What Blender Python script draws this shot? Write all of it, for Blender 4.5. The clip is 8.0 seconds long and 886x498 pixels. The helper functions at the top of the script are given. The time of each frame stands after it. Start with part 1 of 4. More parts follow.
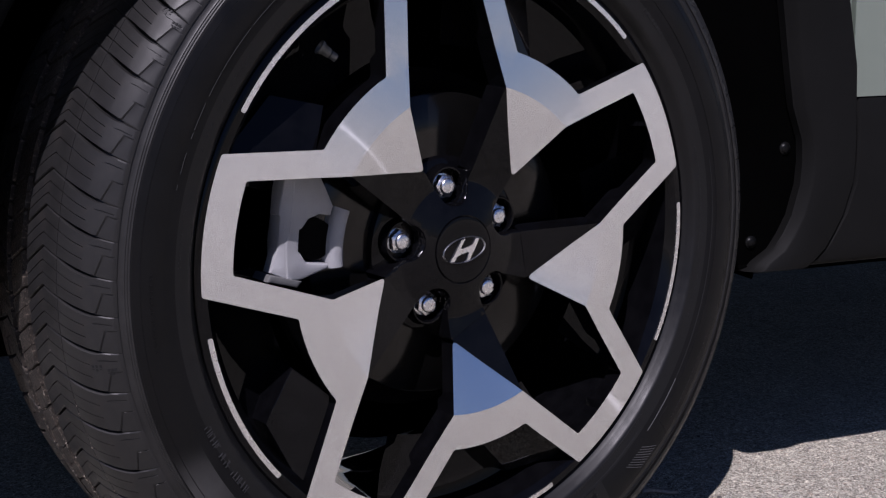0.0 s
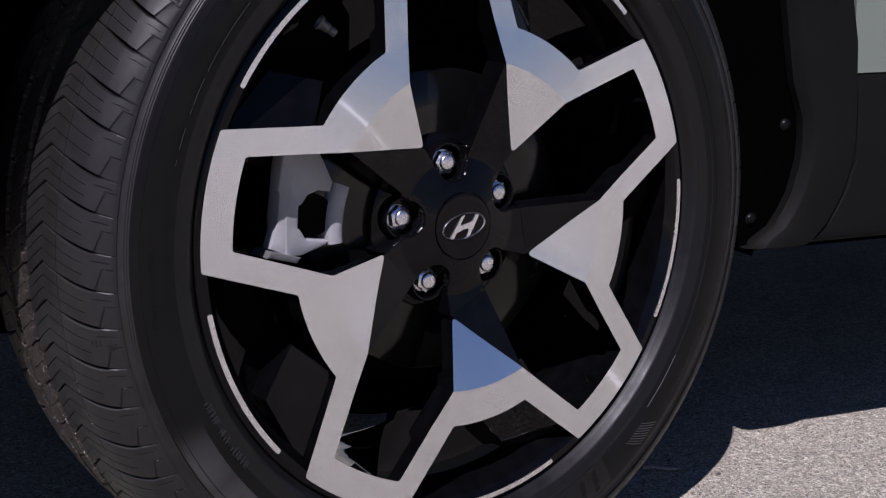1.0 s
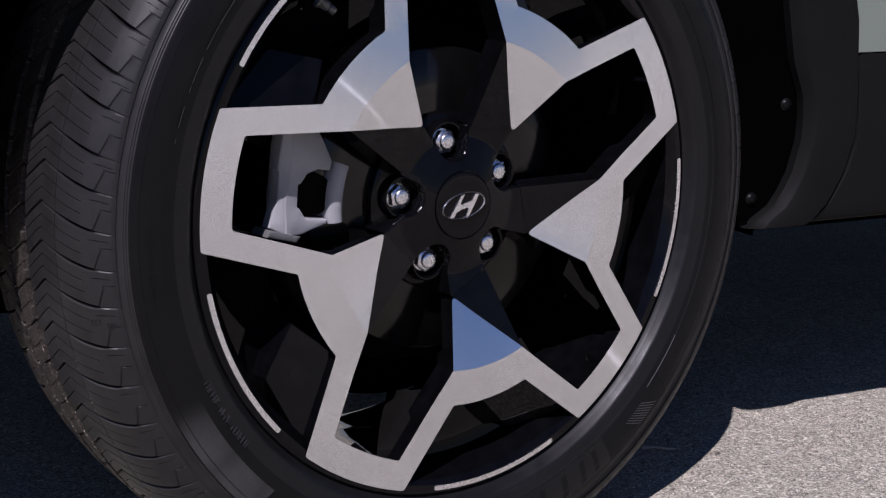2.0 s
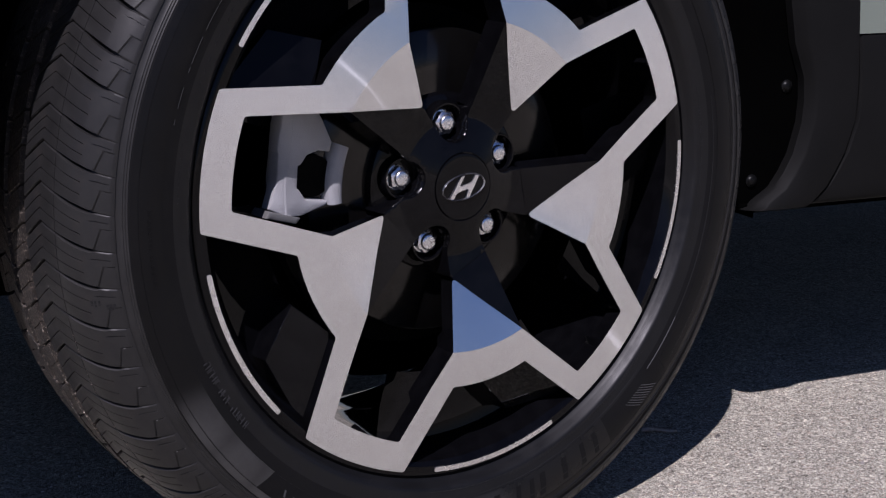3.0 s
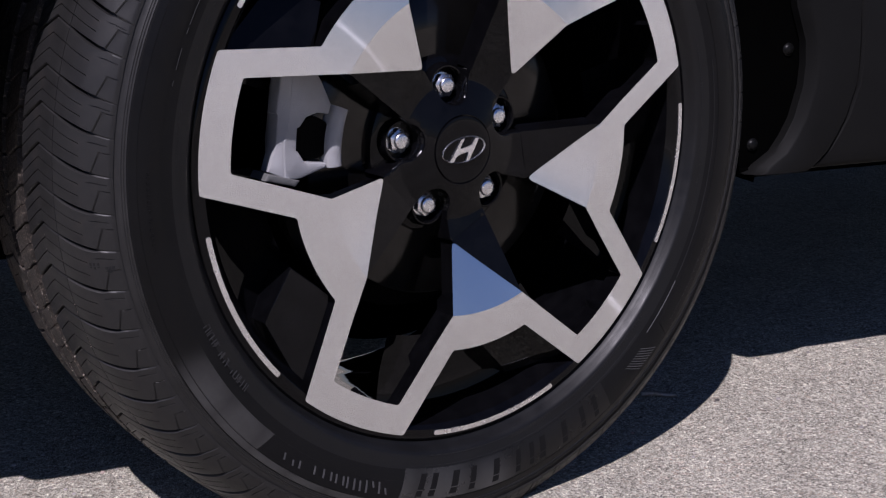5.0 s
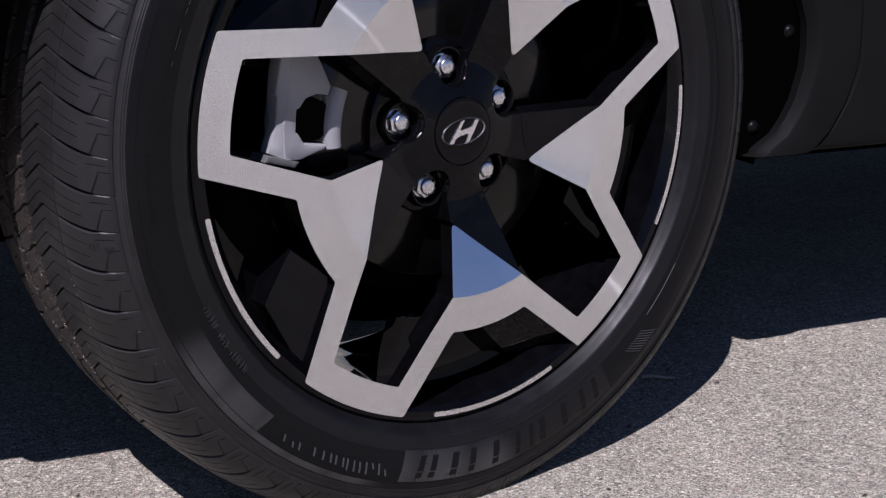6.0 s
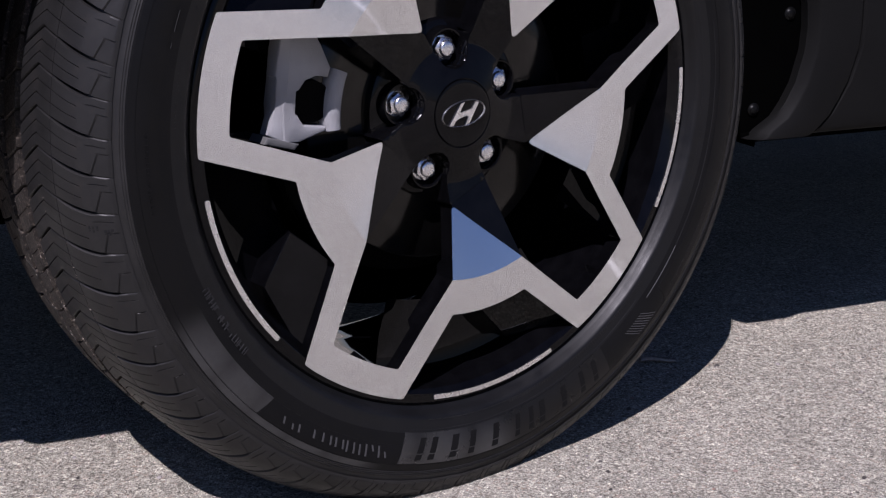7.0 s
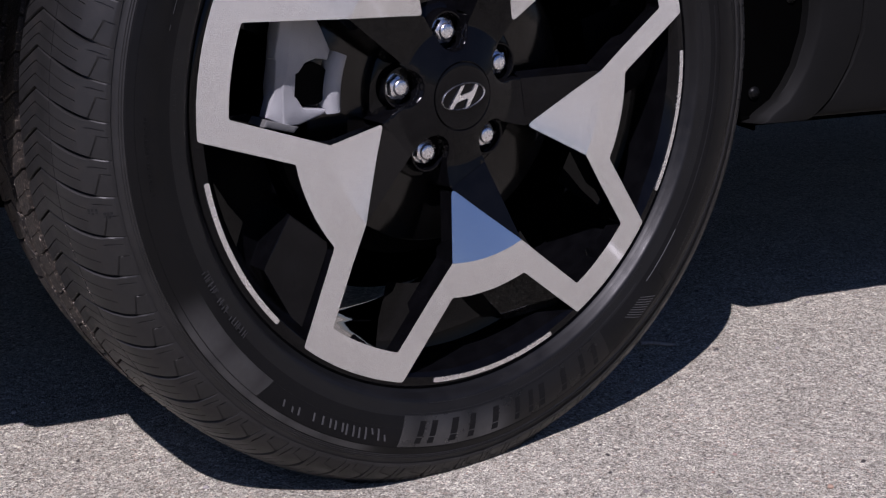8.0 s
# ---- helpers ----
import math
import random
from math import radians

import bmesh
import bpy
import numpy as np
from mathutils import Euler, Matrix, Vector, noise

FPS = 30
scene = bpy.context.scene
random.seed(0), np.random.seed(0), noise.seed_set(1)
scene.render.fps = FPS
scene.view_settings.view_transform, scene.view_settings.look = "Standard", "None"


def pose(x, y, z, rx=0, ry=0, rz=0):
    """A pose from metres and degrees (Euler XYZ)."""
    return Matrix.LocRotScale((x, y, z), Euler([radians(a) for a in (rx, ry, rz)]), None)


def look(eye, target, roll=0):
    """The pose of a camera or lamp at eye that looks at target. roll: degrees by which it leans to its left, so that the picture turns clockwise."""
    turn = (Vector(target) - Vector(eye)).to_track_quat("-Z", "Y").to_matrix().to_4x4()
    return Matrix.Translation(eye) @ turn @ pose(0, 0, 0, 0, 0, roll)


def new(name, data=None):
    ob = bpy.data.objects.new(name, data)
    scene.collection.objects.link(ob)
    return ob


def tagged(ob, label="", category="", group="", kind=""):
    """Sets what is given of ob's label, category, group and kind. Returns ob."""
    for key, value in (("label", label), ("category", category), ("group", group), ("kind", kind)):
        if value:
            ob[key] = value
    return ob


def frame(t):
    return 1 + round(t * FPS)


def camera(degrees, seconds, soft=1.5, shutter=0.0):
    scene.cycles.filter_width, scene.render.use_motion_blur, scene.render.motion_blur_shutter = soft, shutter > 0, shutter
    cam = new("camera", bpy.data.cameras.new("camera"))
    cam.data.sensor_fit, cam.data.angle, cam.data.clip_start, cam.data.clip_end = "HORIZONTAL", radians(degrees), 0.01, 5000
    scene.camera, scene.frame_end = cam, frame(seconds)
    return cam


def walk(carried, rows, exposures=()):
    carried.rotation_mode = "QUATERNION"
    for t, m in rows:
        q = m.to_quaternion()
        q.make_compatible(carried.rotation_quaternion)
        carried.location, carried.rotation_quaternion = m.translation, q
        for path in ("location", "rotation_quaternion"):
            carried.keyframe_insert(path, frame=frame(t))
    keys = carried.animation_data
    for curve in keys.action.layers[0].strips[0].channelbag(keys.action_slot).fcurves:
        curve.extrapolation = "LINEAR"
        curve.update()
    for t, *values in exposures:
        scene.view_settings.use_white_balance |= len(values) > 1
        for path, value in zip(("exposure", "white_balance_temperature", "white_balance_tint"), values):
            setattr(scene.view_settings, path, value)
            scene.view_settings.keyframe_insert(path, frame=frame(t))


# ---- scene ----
import mathutils.geometry

cam = camera(35.9, 8.0, soft=1.2)
# seconds, eye x y z, yaw, pitch, roll
ROWS = [
    (0.0, -0.7235, -0.9966, 0.5889, -35.453, -10.821, -0.478),
    (0.5, -0.7232, -0.9961, 0.5873, -35.459, -11.266, -0.481),
    (1.0, -0.7229, -0.9955, 0.5857, -35.463, -11.679, -0.484),
    (1.5, -0.7226, -0.9950, 0.5842, -35.466, -12.069, -0.485),
    (3.0, -0.7218, -0.9936, 0.5799, -35.469, -13.079, -0.481),
    (3.5, -0.7215, -0.9932, 0.5785, -35.468, -13.412, -0.478),
    (4.0, -0.7212, -0.9928, 0.5772, -35.466, -13.729, -0.473),
    (4.5, -0.7209, -0.9924, 0.5760, -35.464, -14.070, -0.467),
    (6.0, -0.7200, -0.9915, 0.5725, -35.453, -15.081, -0.441),
    (6.5, -0.7197, -0.9913, 0.5715, -35.449, -15.405, -0.430),
    (7.0, -0.7194, -0.9910, 0.5704, -35.445, -15.736, -0.418),
    (7.5, -0.7191, -0.9908, 0.5695, -35.441, -16.057, -0.404),
    (8.0, -0.7188, -0.9907, 0.5685, -35.436, -16.361, -0.389),
]
walk(cam, [(t, pose(x, y, z, 0, 0, yaw) @ pose(0, 0, 0, 90 + pitch, 0, 0) @ pose(0, 0, 0, 0, 0, roll))
           for t, x, y, z, yaw, pitch, roll in ROWS], exposures=[(0.0, 0.21, 5700, 36), (8.0, 0.22, 5700, 36)])

# ---- light: high sun from the front of the car, clear sky ----
SUN_FROM = Vector((-0.58, -0.515, 1.0)).normalized()
world = bpy.data.worlds.new("sky")
scene.world = world
world.use_nodes = True
wn = world.node_tree.nodes
sky = wn.new("ShaderNodeTexSky")
sky.sky_type, sky.sun_disc = "NISHITA", False
sky.sun_elevation = math.asin(SUN_FROM.z)
sky.sun_rotation = math.atan2(SUN_FROM.x, SUN_FROM.y)
sky.air_density, sky.dust_density, sky.ozone_density = 1.2, 0.12, 4.5
sky.altitude = 1200
world.node_tree.links.new(sky.outputs["Color"], wn["Background"].inputs["Color"])
wn["Background"].inputs["Strength"].default_value = 0.042
sun = new("sun", bpy.data.lights.new("sun", "SUN"))
sun.data.energy, sun.data.angle, sun.data.color = 4.6, radians(0.53), (1.0, 0.98, 0.83)
sun.matrix_world = look(SUN_FROM * 20, (0, 0, 0))

# ---- materials ----


class Nodes:
    """A short way to build a node material."""

    def __init__(self, name):
        self.mat = bpy.data.materials.new(name)
        self.mat.use_nodes = True
        self.tree = self.mat.node_tree
        self.bsdf = self.tree.nodes["Principled BSDF"]
        self.coords = self.tree.nodes.new("ShaderNodeTexCoord").outputs["Object"]

    def add(self, kind, **inputs):
        node = self.tree.nodes.new("ShaderNode" + kind)
        for key, value in inputs.items():
            self.put(node.inputs[key.replace("_", " ")], value)
        return node

    def put(self, socket, value):
        if isinstance(value, bpy.types.NodeSocket):
            self.tree.links.new(value, socket)
        else:
            socket.default_value = value

    def set(self, **inputs):
        for key, value in inputs.items():
            self.put(self.bsdf.inputs[key.replace("_", " ")], value)
        return self

    def noise(self, scale, detail=3.0, rough=0.5, where=None):
        return self.add("TexNoise", Vector=where or self.coords, Scale=scale, Detail=detail, Roughness=rough).outputs["Fac"]

    def ramp(self, fac, *stops):
        node = self.add("ValToRGB", Fac=fac)
        while len(node.color_ramp.elements) < len(stops):
            node.color_ramp.elements.new(0.5)
        for e, (p, c) in zip(node.color_ramp.elements, stops):
            e.position, e.color = p, (*c, 1) if len(c) == 3 else c
        return node.outputs["Color"]

    def grey(self, fac, *stops):
        return self.ramp(fac, *[(p, (v, v, v)) for p, v in stops])

    def mix(self, fac, a, b, how="MIX"):
        node = self.tree.nodes.new("ShaderNodeMix")
        node.data_type, node.blend_type = "RGBA", how
        for socket, v in ((node.inputs[0], fac), (node.inputs[6], a), (node.inputs[7], b)):
            self.put(socket, (*v, 1) if isinstance(v, tuple) and len(v) == 3 else v)
        return node.outputs[2]

    def bump(self, height, distance, strength=1.0, before=None):
        node = self.add("Bump", Height=height, Distance=distance, Strength=strength)
        if before is not None:
            self.put(node.inputs["Normal"], before)
        return node.outputs["Normal"]


def machined_alloy():
    """Turned aluminium: a clear reflection, with a faint wide streak across the turning marks."""
    m = Nodes("machined_alloy")
    smear = m.noise(18, 3)
    tone = m.ramp(m.noise(400, 2), (0.3, (0.775, 0.788, 0.824)), (0.7, (0.815, 0.829, 0.863)))
    m.set(Base_Color=tone, Metallic=1.0, Roughness=m.grey(smear, (0.3, 0.17), (0.7, 0.19)), Anisotropic=0.4)
    tangent = m.tree.nodes.new("ShaderNodeTangent")
    tangent.direction_type = "UV_MAP"
    tangent.uv_map = "turned"
    m.set(Tangent=tangent.outputs["Tangent"])
    streak = m.add("BsdfAnisotropic", Color=tone, Roughness=0.52, Anisotropy=0.955, Tangent=tangent.outputs["Tangent"])
    both = m.add("MixShader", Fac=0.012)
    m.put(both.inputs[1], m.bsdf.outputs[0])
    m.put(both.inputs[2], streak.outputs[0])
    m.put(m.tree.nodes["Material Output"].inputs["Surface"], both.outputs[0])
    return m.mat


def gloss_black(name="gloss_black_paint", rough=0.0, gloss=0.19):
    m = Nodes(name)
    dust = m.noise(900, 2)
    m.set(Base_Color=m.ramp(m.noise(60, 4), (0.35, (0.0016, 0.0016, 0.002)), (0.75, (0.003, 0.003, 0.0036))),
          Roughness=m.grey(dust, (0.5, 0.025 + rough), (0.8, 0.07 + rough)), Specular_IOR_Level=gloss)
    m.set(Normal=m.bump(m.noise(40, 2), 0.0005, 0.12))
    return m.mat


def brushed_stripe():
    m = Nodes("brushed_stripe")
    m.set(Base_Color=m.ramp(m.noise(400, 2), (0.3, (0.79, 0.785, 0.80)), (0.7, (0.86, 0.855, 0.87))), Metallic=1.0, Roughness=m.grey(m.noise(40, 3), (0.3, 0.22), (0.7, 0.30)))
    return m.mat


def chrome():
    m = Nodes("chrome")
    m.set(Base_Color=(0.72, 0.72, 0.74, 1), Metallic=1.0, Roughness=m.grey(m.noise(300, 3), (0.35, 0.24), (0.75, 0.34)))
    return m.mat


def rubber(name, low, high, rough, grain=0.00012, gloss=0.12, sheen=0.0, spots=()):
    """Dark rubber; spots: where a patchy sheen is painted in, low on the front of the side wall."""
    m = Nodes(name)
    tone = m.noise(26, 5, 0.65)
    fine = m.noise(1600, 2)
    base = m.mix(0.35, m.ramp(tone, (0.3, low), (0.72, high)), m.ramp(fine, (0.35, low), (0.7, high)))
    shine = gloss
    # lighter, glossier spots paint in the sheen of the sunlit road
    if sheen:
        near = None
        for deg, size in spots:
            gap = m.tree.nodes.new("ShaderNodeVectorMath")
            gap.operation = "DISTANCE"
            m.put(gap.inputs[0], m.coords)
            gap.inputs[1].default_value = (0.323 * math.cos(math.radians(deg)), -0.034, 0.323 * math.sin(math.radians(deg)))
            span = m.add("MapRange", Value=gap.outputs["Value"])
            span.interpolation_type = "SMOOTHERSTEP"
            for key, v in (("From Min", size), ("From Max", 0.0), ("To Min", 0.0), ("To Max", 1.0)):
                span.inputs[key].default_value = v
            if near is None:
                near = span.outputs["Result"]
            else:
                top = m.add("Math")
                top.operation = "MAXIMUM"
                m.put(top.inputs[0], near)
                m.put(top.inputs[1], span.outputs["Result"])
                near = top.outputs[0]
        patch = m.mix(1.0, m.mix(1.0, near, m.grey(m.noise(55, 5, 0.6), (0.25, 0.72), (0.7, 1.0)), "MULTIPLY"), (sheen, sheen, sheen), "MULTIPLY")
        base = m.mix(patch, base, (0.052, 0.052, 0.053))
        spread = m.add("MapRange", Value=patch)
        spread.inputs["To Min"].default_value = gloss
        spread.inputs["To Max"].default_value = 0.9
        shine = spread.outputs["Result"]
    m.set(Base_Color=base, Roughness=m.grey(m.noise(60, 4), (0.3, rough - 0.07), (0.7, rough + 0.08)), Specular_IOR_Level=shine)
    m.set(Normal=m.bump(fine, grain, 0.6, m.bump(m.noise(140, 3), 0.0003, 0.25)))
    return m.mat


def tread_rubber(name, dusty):
    """Tread rubber with brown road dust in irregular patches."""
    m = Nodes(name)
    fine = m.noise(1600, 2)
    tone = m.ramp(m.noise(26, 5, 0.65), (0.3, (0.0112, 0.0109, 0.0107)), (0.72, (0.0208, 0.0203, 0.0200)))
    dust = m.grey(m.noise(34, 6, 0.7), (0.56 - dusty * 0.25, 0.0), (0.80 - dusty * 0.15, 0.2 + dusty * 0.6))
    crumb = m.grey(m.noise(420, 3, 0.7), (0.62 - dusty * 0.08, 0.0), (0.72 - dusty * 0.08, dusty * 0.8))
    brown = m.mix(dust, tone, (0.058, 0.046, 0.036))
    m.set(Base_Color=m.mix(crumb, brown, (0.24, 0.198, 0.158)), Roughness=m.grey(m.noise(60, 4), (0.3, 0.40), (0.7, 0.52)), Specular_IOR_Level=0.28)
    m.set(Normal=m.bump(fine, 0.00012, 0.5, m.bump(m.noise(190, 5, 0.65), 0.0004 + dusty * 0.0019, 0.08 + dusty * 0.9)))
    return m.mat


def plastic(name, tone, rough, grain=700, gloss=0.08):
    m = Nodes(name)
    m.set(Base_Color=m.ramp(m.noise(9, 5, 0.6), (0.3, tuple(v * 0.85 for v in tone)), (0.7, tuple(v * 1.15 for v in tone))), Roughness=rough, Specular_IOR_Level=gloss)
    m.set(Normal=m.bump(m.noise(grain, 2), 0.0002, 0.5))
    return m.mat


def car_paint():
    m = Nodes("sage_green_paint")
    flake = m.noise(4000, 1)
    m.set(Base_Color=m.ramp(flake, (0.3, (0.135, 0.165, 0.135)), (0.7, (0.165, 0.195, 0.16))), Roughness=0.42, Metallic=0.1, Coat_Weight=1.0, Coat_Roughness=0.03)
    return m.mat


def cast_metal(name, tone, rough, grain, shine=0.35, gloss=0.3, relief=0.0006):
    m = Nodes(name)
    g = m.noise(grain, 3)
    m.set(Base_Color=m.ramp(m.noise(35, 5), (0.3, tuple(v * 0.78 for v in tone)), (0.7, tone)), Metallic=shine, Roughness=rough, Specular_IOR_Level=gloss)
    m.set(Normal=m.bump(g, relief, 0.6))
    return m.mat


def asphalt():
    """Worn road: pale aggregate of several sizes in a little dark binder."""
    m = Nodes("worn_asphalt")
    bend = m.add("TexNoise", Vector=m.coords, Scale=420.0, Detail=2.0)
    shifted = m.add("MixRGB", Fac=0.008, Color1=m.coords, Color2=bend.outputs["Color"]).outputs[0]
    stones = m.add("TexVoronoi", Vector=shifted, Scale=310.0)
    small = m.add("TexVoronoi", Vector=shifted, Scale=640.0)
    pick = m.add("SeparateColor", Color=stones.outputs["Color"]).outputs[0]
    pick_small = m.add("SeparateColor", Color=small.outputs["Color"]).outputs[1]
    hue = m.add("SeparateColor", Color=stones.outputs["Color"]).outputs[2]
    stone = m.ramp(pick, (0.0, (0.05, 0.044, 0.040)), (0.2, (0.20, 0.18, 0.168)), (0.55, (0.38, 0.345, 0.325)), (0.85, (0.50, 0.465, 0.44)), (1.0, (0.82, 0.79, 0.76)))
    grit = m.ramp(pick_small, (0.0, (0.05, 0.044, 0.040)), (0.28, (0.23, 0.208, 0.195)), (0.7, (0.44, 0.405, 0.38)), (1.0, (0.84, 0.80, 0.77)))
    mixed = m.mix(m.grey(m.noise(260, 3), (0.4, 0.3), (0.6, 0.7)), stone, grit)
    tinted = m.mix(m.grey(hue, (0.88, 0.0), (0.97, 0.5)), mixed, (0.40, 0.30, 0.26))
    pores = m.grey(m.noise(520, 3, 0.65), (0.52, 0.0), (0.62, 0.9))
    base = m.mix(pores, tinted, (0.065, 0.057, 0.052))
    blotch = m.mix(1.0, m.grey(m.noise(5.0, 6, 0.65), (0.3, 0.97), (0.7, 1.24)), m.grey(m.noise(48, 5, 0.72), (0.30, 0.66), (0.42, 1.0)), "MULTIPLY")
    m.set(Base_Color=m.mix(1.0, m.mix(1.0, base, blotch, "MULTIPLY"), (1.32, 1.345, 1.18), "MULTIPLY"), Roughness=0.9, Specular_IOR_Level=0.06)
    n1 = m.bump(m.noise(560, 4, 0.7), 0.0032, 1.0)
    n2 = m.bump(stones.outputs["Distance"], -0.0012, 0.7, n1)
    m.set(Normal=m.bump(m.noise(70, 3), 0.003, 0.5, n2))
    return m.mat


ALLOY, STRIPE, BLACK, CHROME = machined_alloy(), brushed_stripe(), gloss_black(), chrome()
# rounded spoke edges: rougher and glossier than the paint, to catch sun glints
EDGE = gloss_black("glossier_black_paint_edge", 0.09, 0.6)
RUBBER = rubber("tyre_rubber", (0.0030, 0.0030, 0.0031), (0.0054, 0.0054, 0.0056), 0.50, 0.00008, 0.16)
SHEEN_RUBBER = rubber("sheen_rubber", (0.0030, 0.0030, 0.0032), (0.0054, 0.0054, 0.0058), 0.36, 0.00006, 0.16, 0.62, ((211, 0.052), (219, 0.058), (227, 0.060), (235, 0.056), (243, 0.050)))
TREAD, GRITTY = tread_rubber("tread_rubber", 0.0), tread_rubber("gritty_tread_rubber", 0.8)
# SATIN's spots paint the same sheen onto the front of the lettering field
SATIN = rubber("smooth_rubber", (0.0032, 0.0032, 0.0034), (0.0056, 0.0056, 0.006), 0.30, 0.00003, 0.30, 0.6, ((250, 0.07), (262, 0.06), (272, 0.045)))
BEAD = rubber("bead_rubber", (0.0040, 0.0040, 0.0042), (0.0072, 0.0072, 0.0076), 0.42, 0.00010, 0.26)
MATTE = rubber("textured_rubber", (0.0032, 0.0032, 0.0034), (0.006, 0.006, 0.0064), 0.55, 0.00025, 0.14)
MARK = rubber("marking_rubber", (0.010, 0.010, 0.0103), (0.018, 0.018, 0.0185), 0.42)
FAINT = rubber("faint_marking_rubber", (0.020, 0.020, 0.0205), (0.036, 0.036, 0.037), 0.40)
PALE = rubber("pale_marking_rubber", (0.045, 0.045, 0.046), (0.075, 0.075, 0.077), 0.5)
CLADDING = plastic("grey_cladding_plastic", (0.0055, 0.0055, 0.0054), 0.6)
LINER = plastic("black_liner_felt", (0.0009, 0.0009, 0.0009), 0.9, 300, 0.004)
PAINT = car_paint()
CALIPER = cast_metal("cast_caliper", (0.33, 0.33, 0.337), 0.5, 1100, 0.0, 0.3, 0.0013)
PAD = cast_metal("brake_pad_edge", (0.11, 0.11, 0.108), 0.6, 500, 0.0, 0.2)
HAT = Nodes("bare_hat_metal")
HAT = HAT.set(Base_Color=HAT.ramp(HAT.noise(30, 4), (0.3, (0.026, 0.025, 0.024)), (0.7, (0.038, 0.037, 0.036))), Metallic=0.9, Roughness=HAT.grey(HAT.noise(90, 3), (0.3, 0.10), (0.7, 0.16))).mat
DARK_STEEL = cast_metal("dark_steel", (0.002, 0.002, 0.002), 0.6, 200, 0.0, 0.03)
ASPHALT = asphalt()

# ---- small builders ----
HUB_Z = 0.3547          # height of the wheel's centre
TURN = -14.0            # degrees by which the car's side is turned against the steered wheel
FIFTH = 2 * math.pi / 5


def thing(name, at=(0, 0, 0)):
    ob = new(name)
    ob.location = at
    return ob


def part(name, bm, material, parent, label="", smooth=40, data=None):
    """Links a bmesh (or a ready mesh) as one mesh object under its thing or part; the mesh is given in the parent's space."""
    if data is None:
        data = bpy.data.meshes.new(name)
        bmesh.ops.recalc_face_normals(bm, faces=bm.faces)
        finish(bm, data, smooth)
        data.materials.append(material)
    ob = new(name, data)
    ob.parent = parent
    return tagged(ob, label=label)


def finish(bm, data, smooth):
    if smooth:
        lim = radians(smooth)
        for f in bm.faces:
            f.smooth = True
        for e in bm.edges:
            if len(e.link_faces) == 2 and e.calc_face_angle(0) > lim:
                e.smooth = False
    bm.to_mesh(data)
    bm.free()


def polar(r, deg, y):
    a = radians(deg)
    return Vector((r * math.cos(a), y, r * math.sin(a)))


def revolve(profile, steps, close=False, a0=0.0, a1=360.0, bm=None):
    """Turns a (y, r) profile about the y axis."""
    bm = bm or bmesh.new()
    full = abs(a1 - a0 - 360) < 1e-6
    n = steps if full else steps + 1
    rings = []
    for i in range(n):
        deg = a0 + (a1 - a0) * i / steps
        rings.append([bm.verts.new(polar(r, deg, y)) for y, r in profile])
    m = len(profile)
    for i in range(steps):
        a, b = rings[i], rings[(i + 1) % n]
        for j in range(m if close else m - 1):
            k = (j + 1) % m
            bm.faces.new((a[j], b[j], b[k], a[k]))
    return bm


def box(bm, x0, x1, y0, y1, z0, z1, bevel=0.0):
    made = bmesh.ops.create_cube(bm, size=1.0)["verts"]
    bmesh.ops.scale(bm, vec=(x1 - x0, y1 - y0, z1 - z0), verts=made)
    bmesh.ops.translate(bm, vec=((x0 + x1) / 2, (y0 + y1) / 2, (z0 + z1) / 2), verts=made)
    if bevel:
        edges = list({e for v in made for e in v.link_edges})
        bmesh.ops.bevel(bm, geom=edges, offset=bevel, segments=2, affect="EDGES")
    return bm


def rounded(points, radius, keep=(), seg=4):
    """A closed outline of 2D points with its corners rounded; corners whose index is in keep stay sharp."""
    out, n = [], len(points)
    for i, p in enumerate(points):
        p, a, b = Vector(p), Vector(points[i - 1]), Vector(points[(i + 1) % n])
        u, w = (a - p), (b - p)
        turn = math.pi - u.angle(w, 0)
        if i in keep or turn < radians(9):
            out.append(p)
            continue
        cut = min(radius * math.tan(turn / 2), u.length * 0.45, w.length * 0.45)
        s, e = p + u.normalized() * cut, p + w.normalized() * cut
        for k in range(seg + 1):
            t = k / seg
            out.append(s * (1 - t) ** 2 + p * 2 * t * (1 - t) + e * t * t)
    return out


def arc2(r, a0, a1, steps=8):
    return [Vector((r * math.cos(radians(a0 + (a1 - a0) * i / steps)), r * math.sin(radians(a0 + (a1 - a0) * i / steps)))) for i in range(steps + 1)]


def p2(r, deg):
    return Vector((r * math.cos(radians(deg)), r * math.sin(radians(deg))))


def inside(p, outline):
    hit = False
    for i, a in enumerate(outline):
        b = outline[i - 1]
        if (a.y > p.y) != (b.y > p.y) and p.x < (b.x - a.x) * (p.y - a.y) / (b.y - a.y) + a.x:
            hit = not hit
    return hit


def dense(outline, step):
    out = []
    for i, a in enumerate(outline):
        b = outline[(i + 1) % len(outline)]
        n = max(1, int((b - a).length / step))
        out += [a + (b - a) * k / n for k in range(n)]
    return out


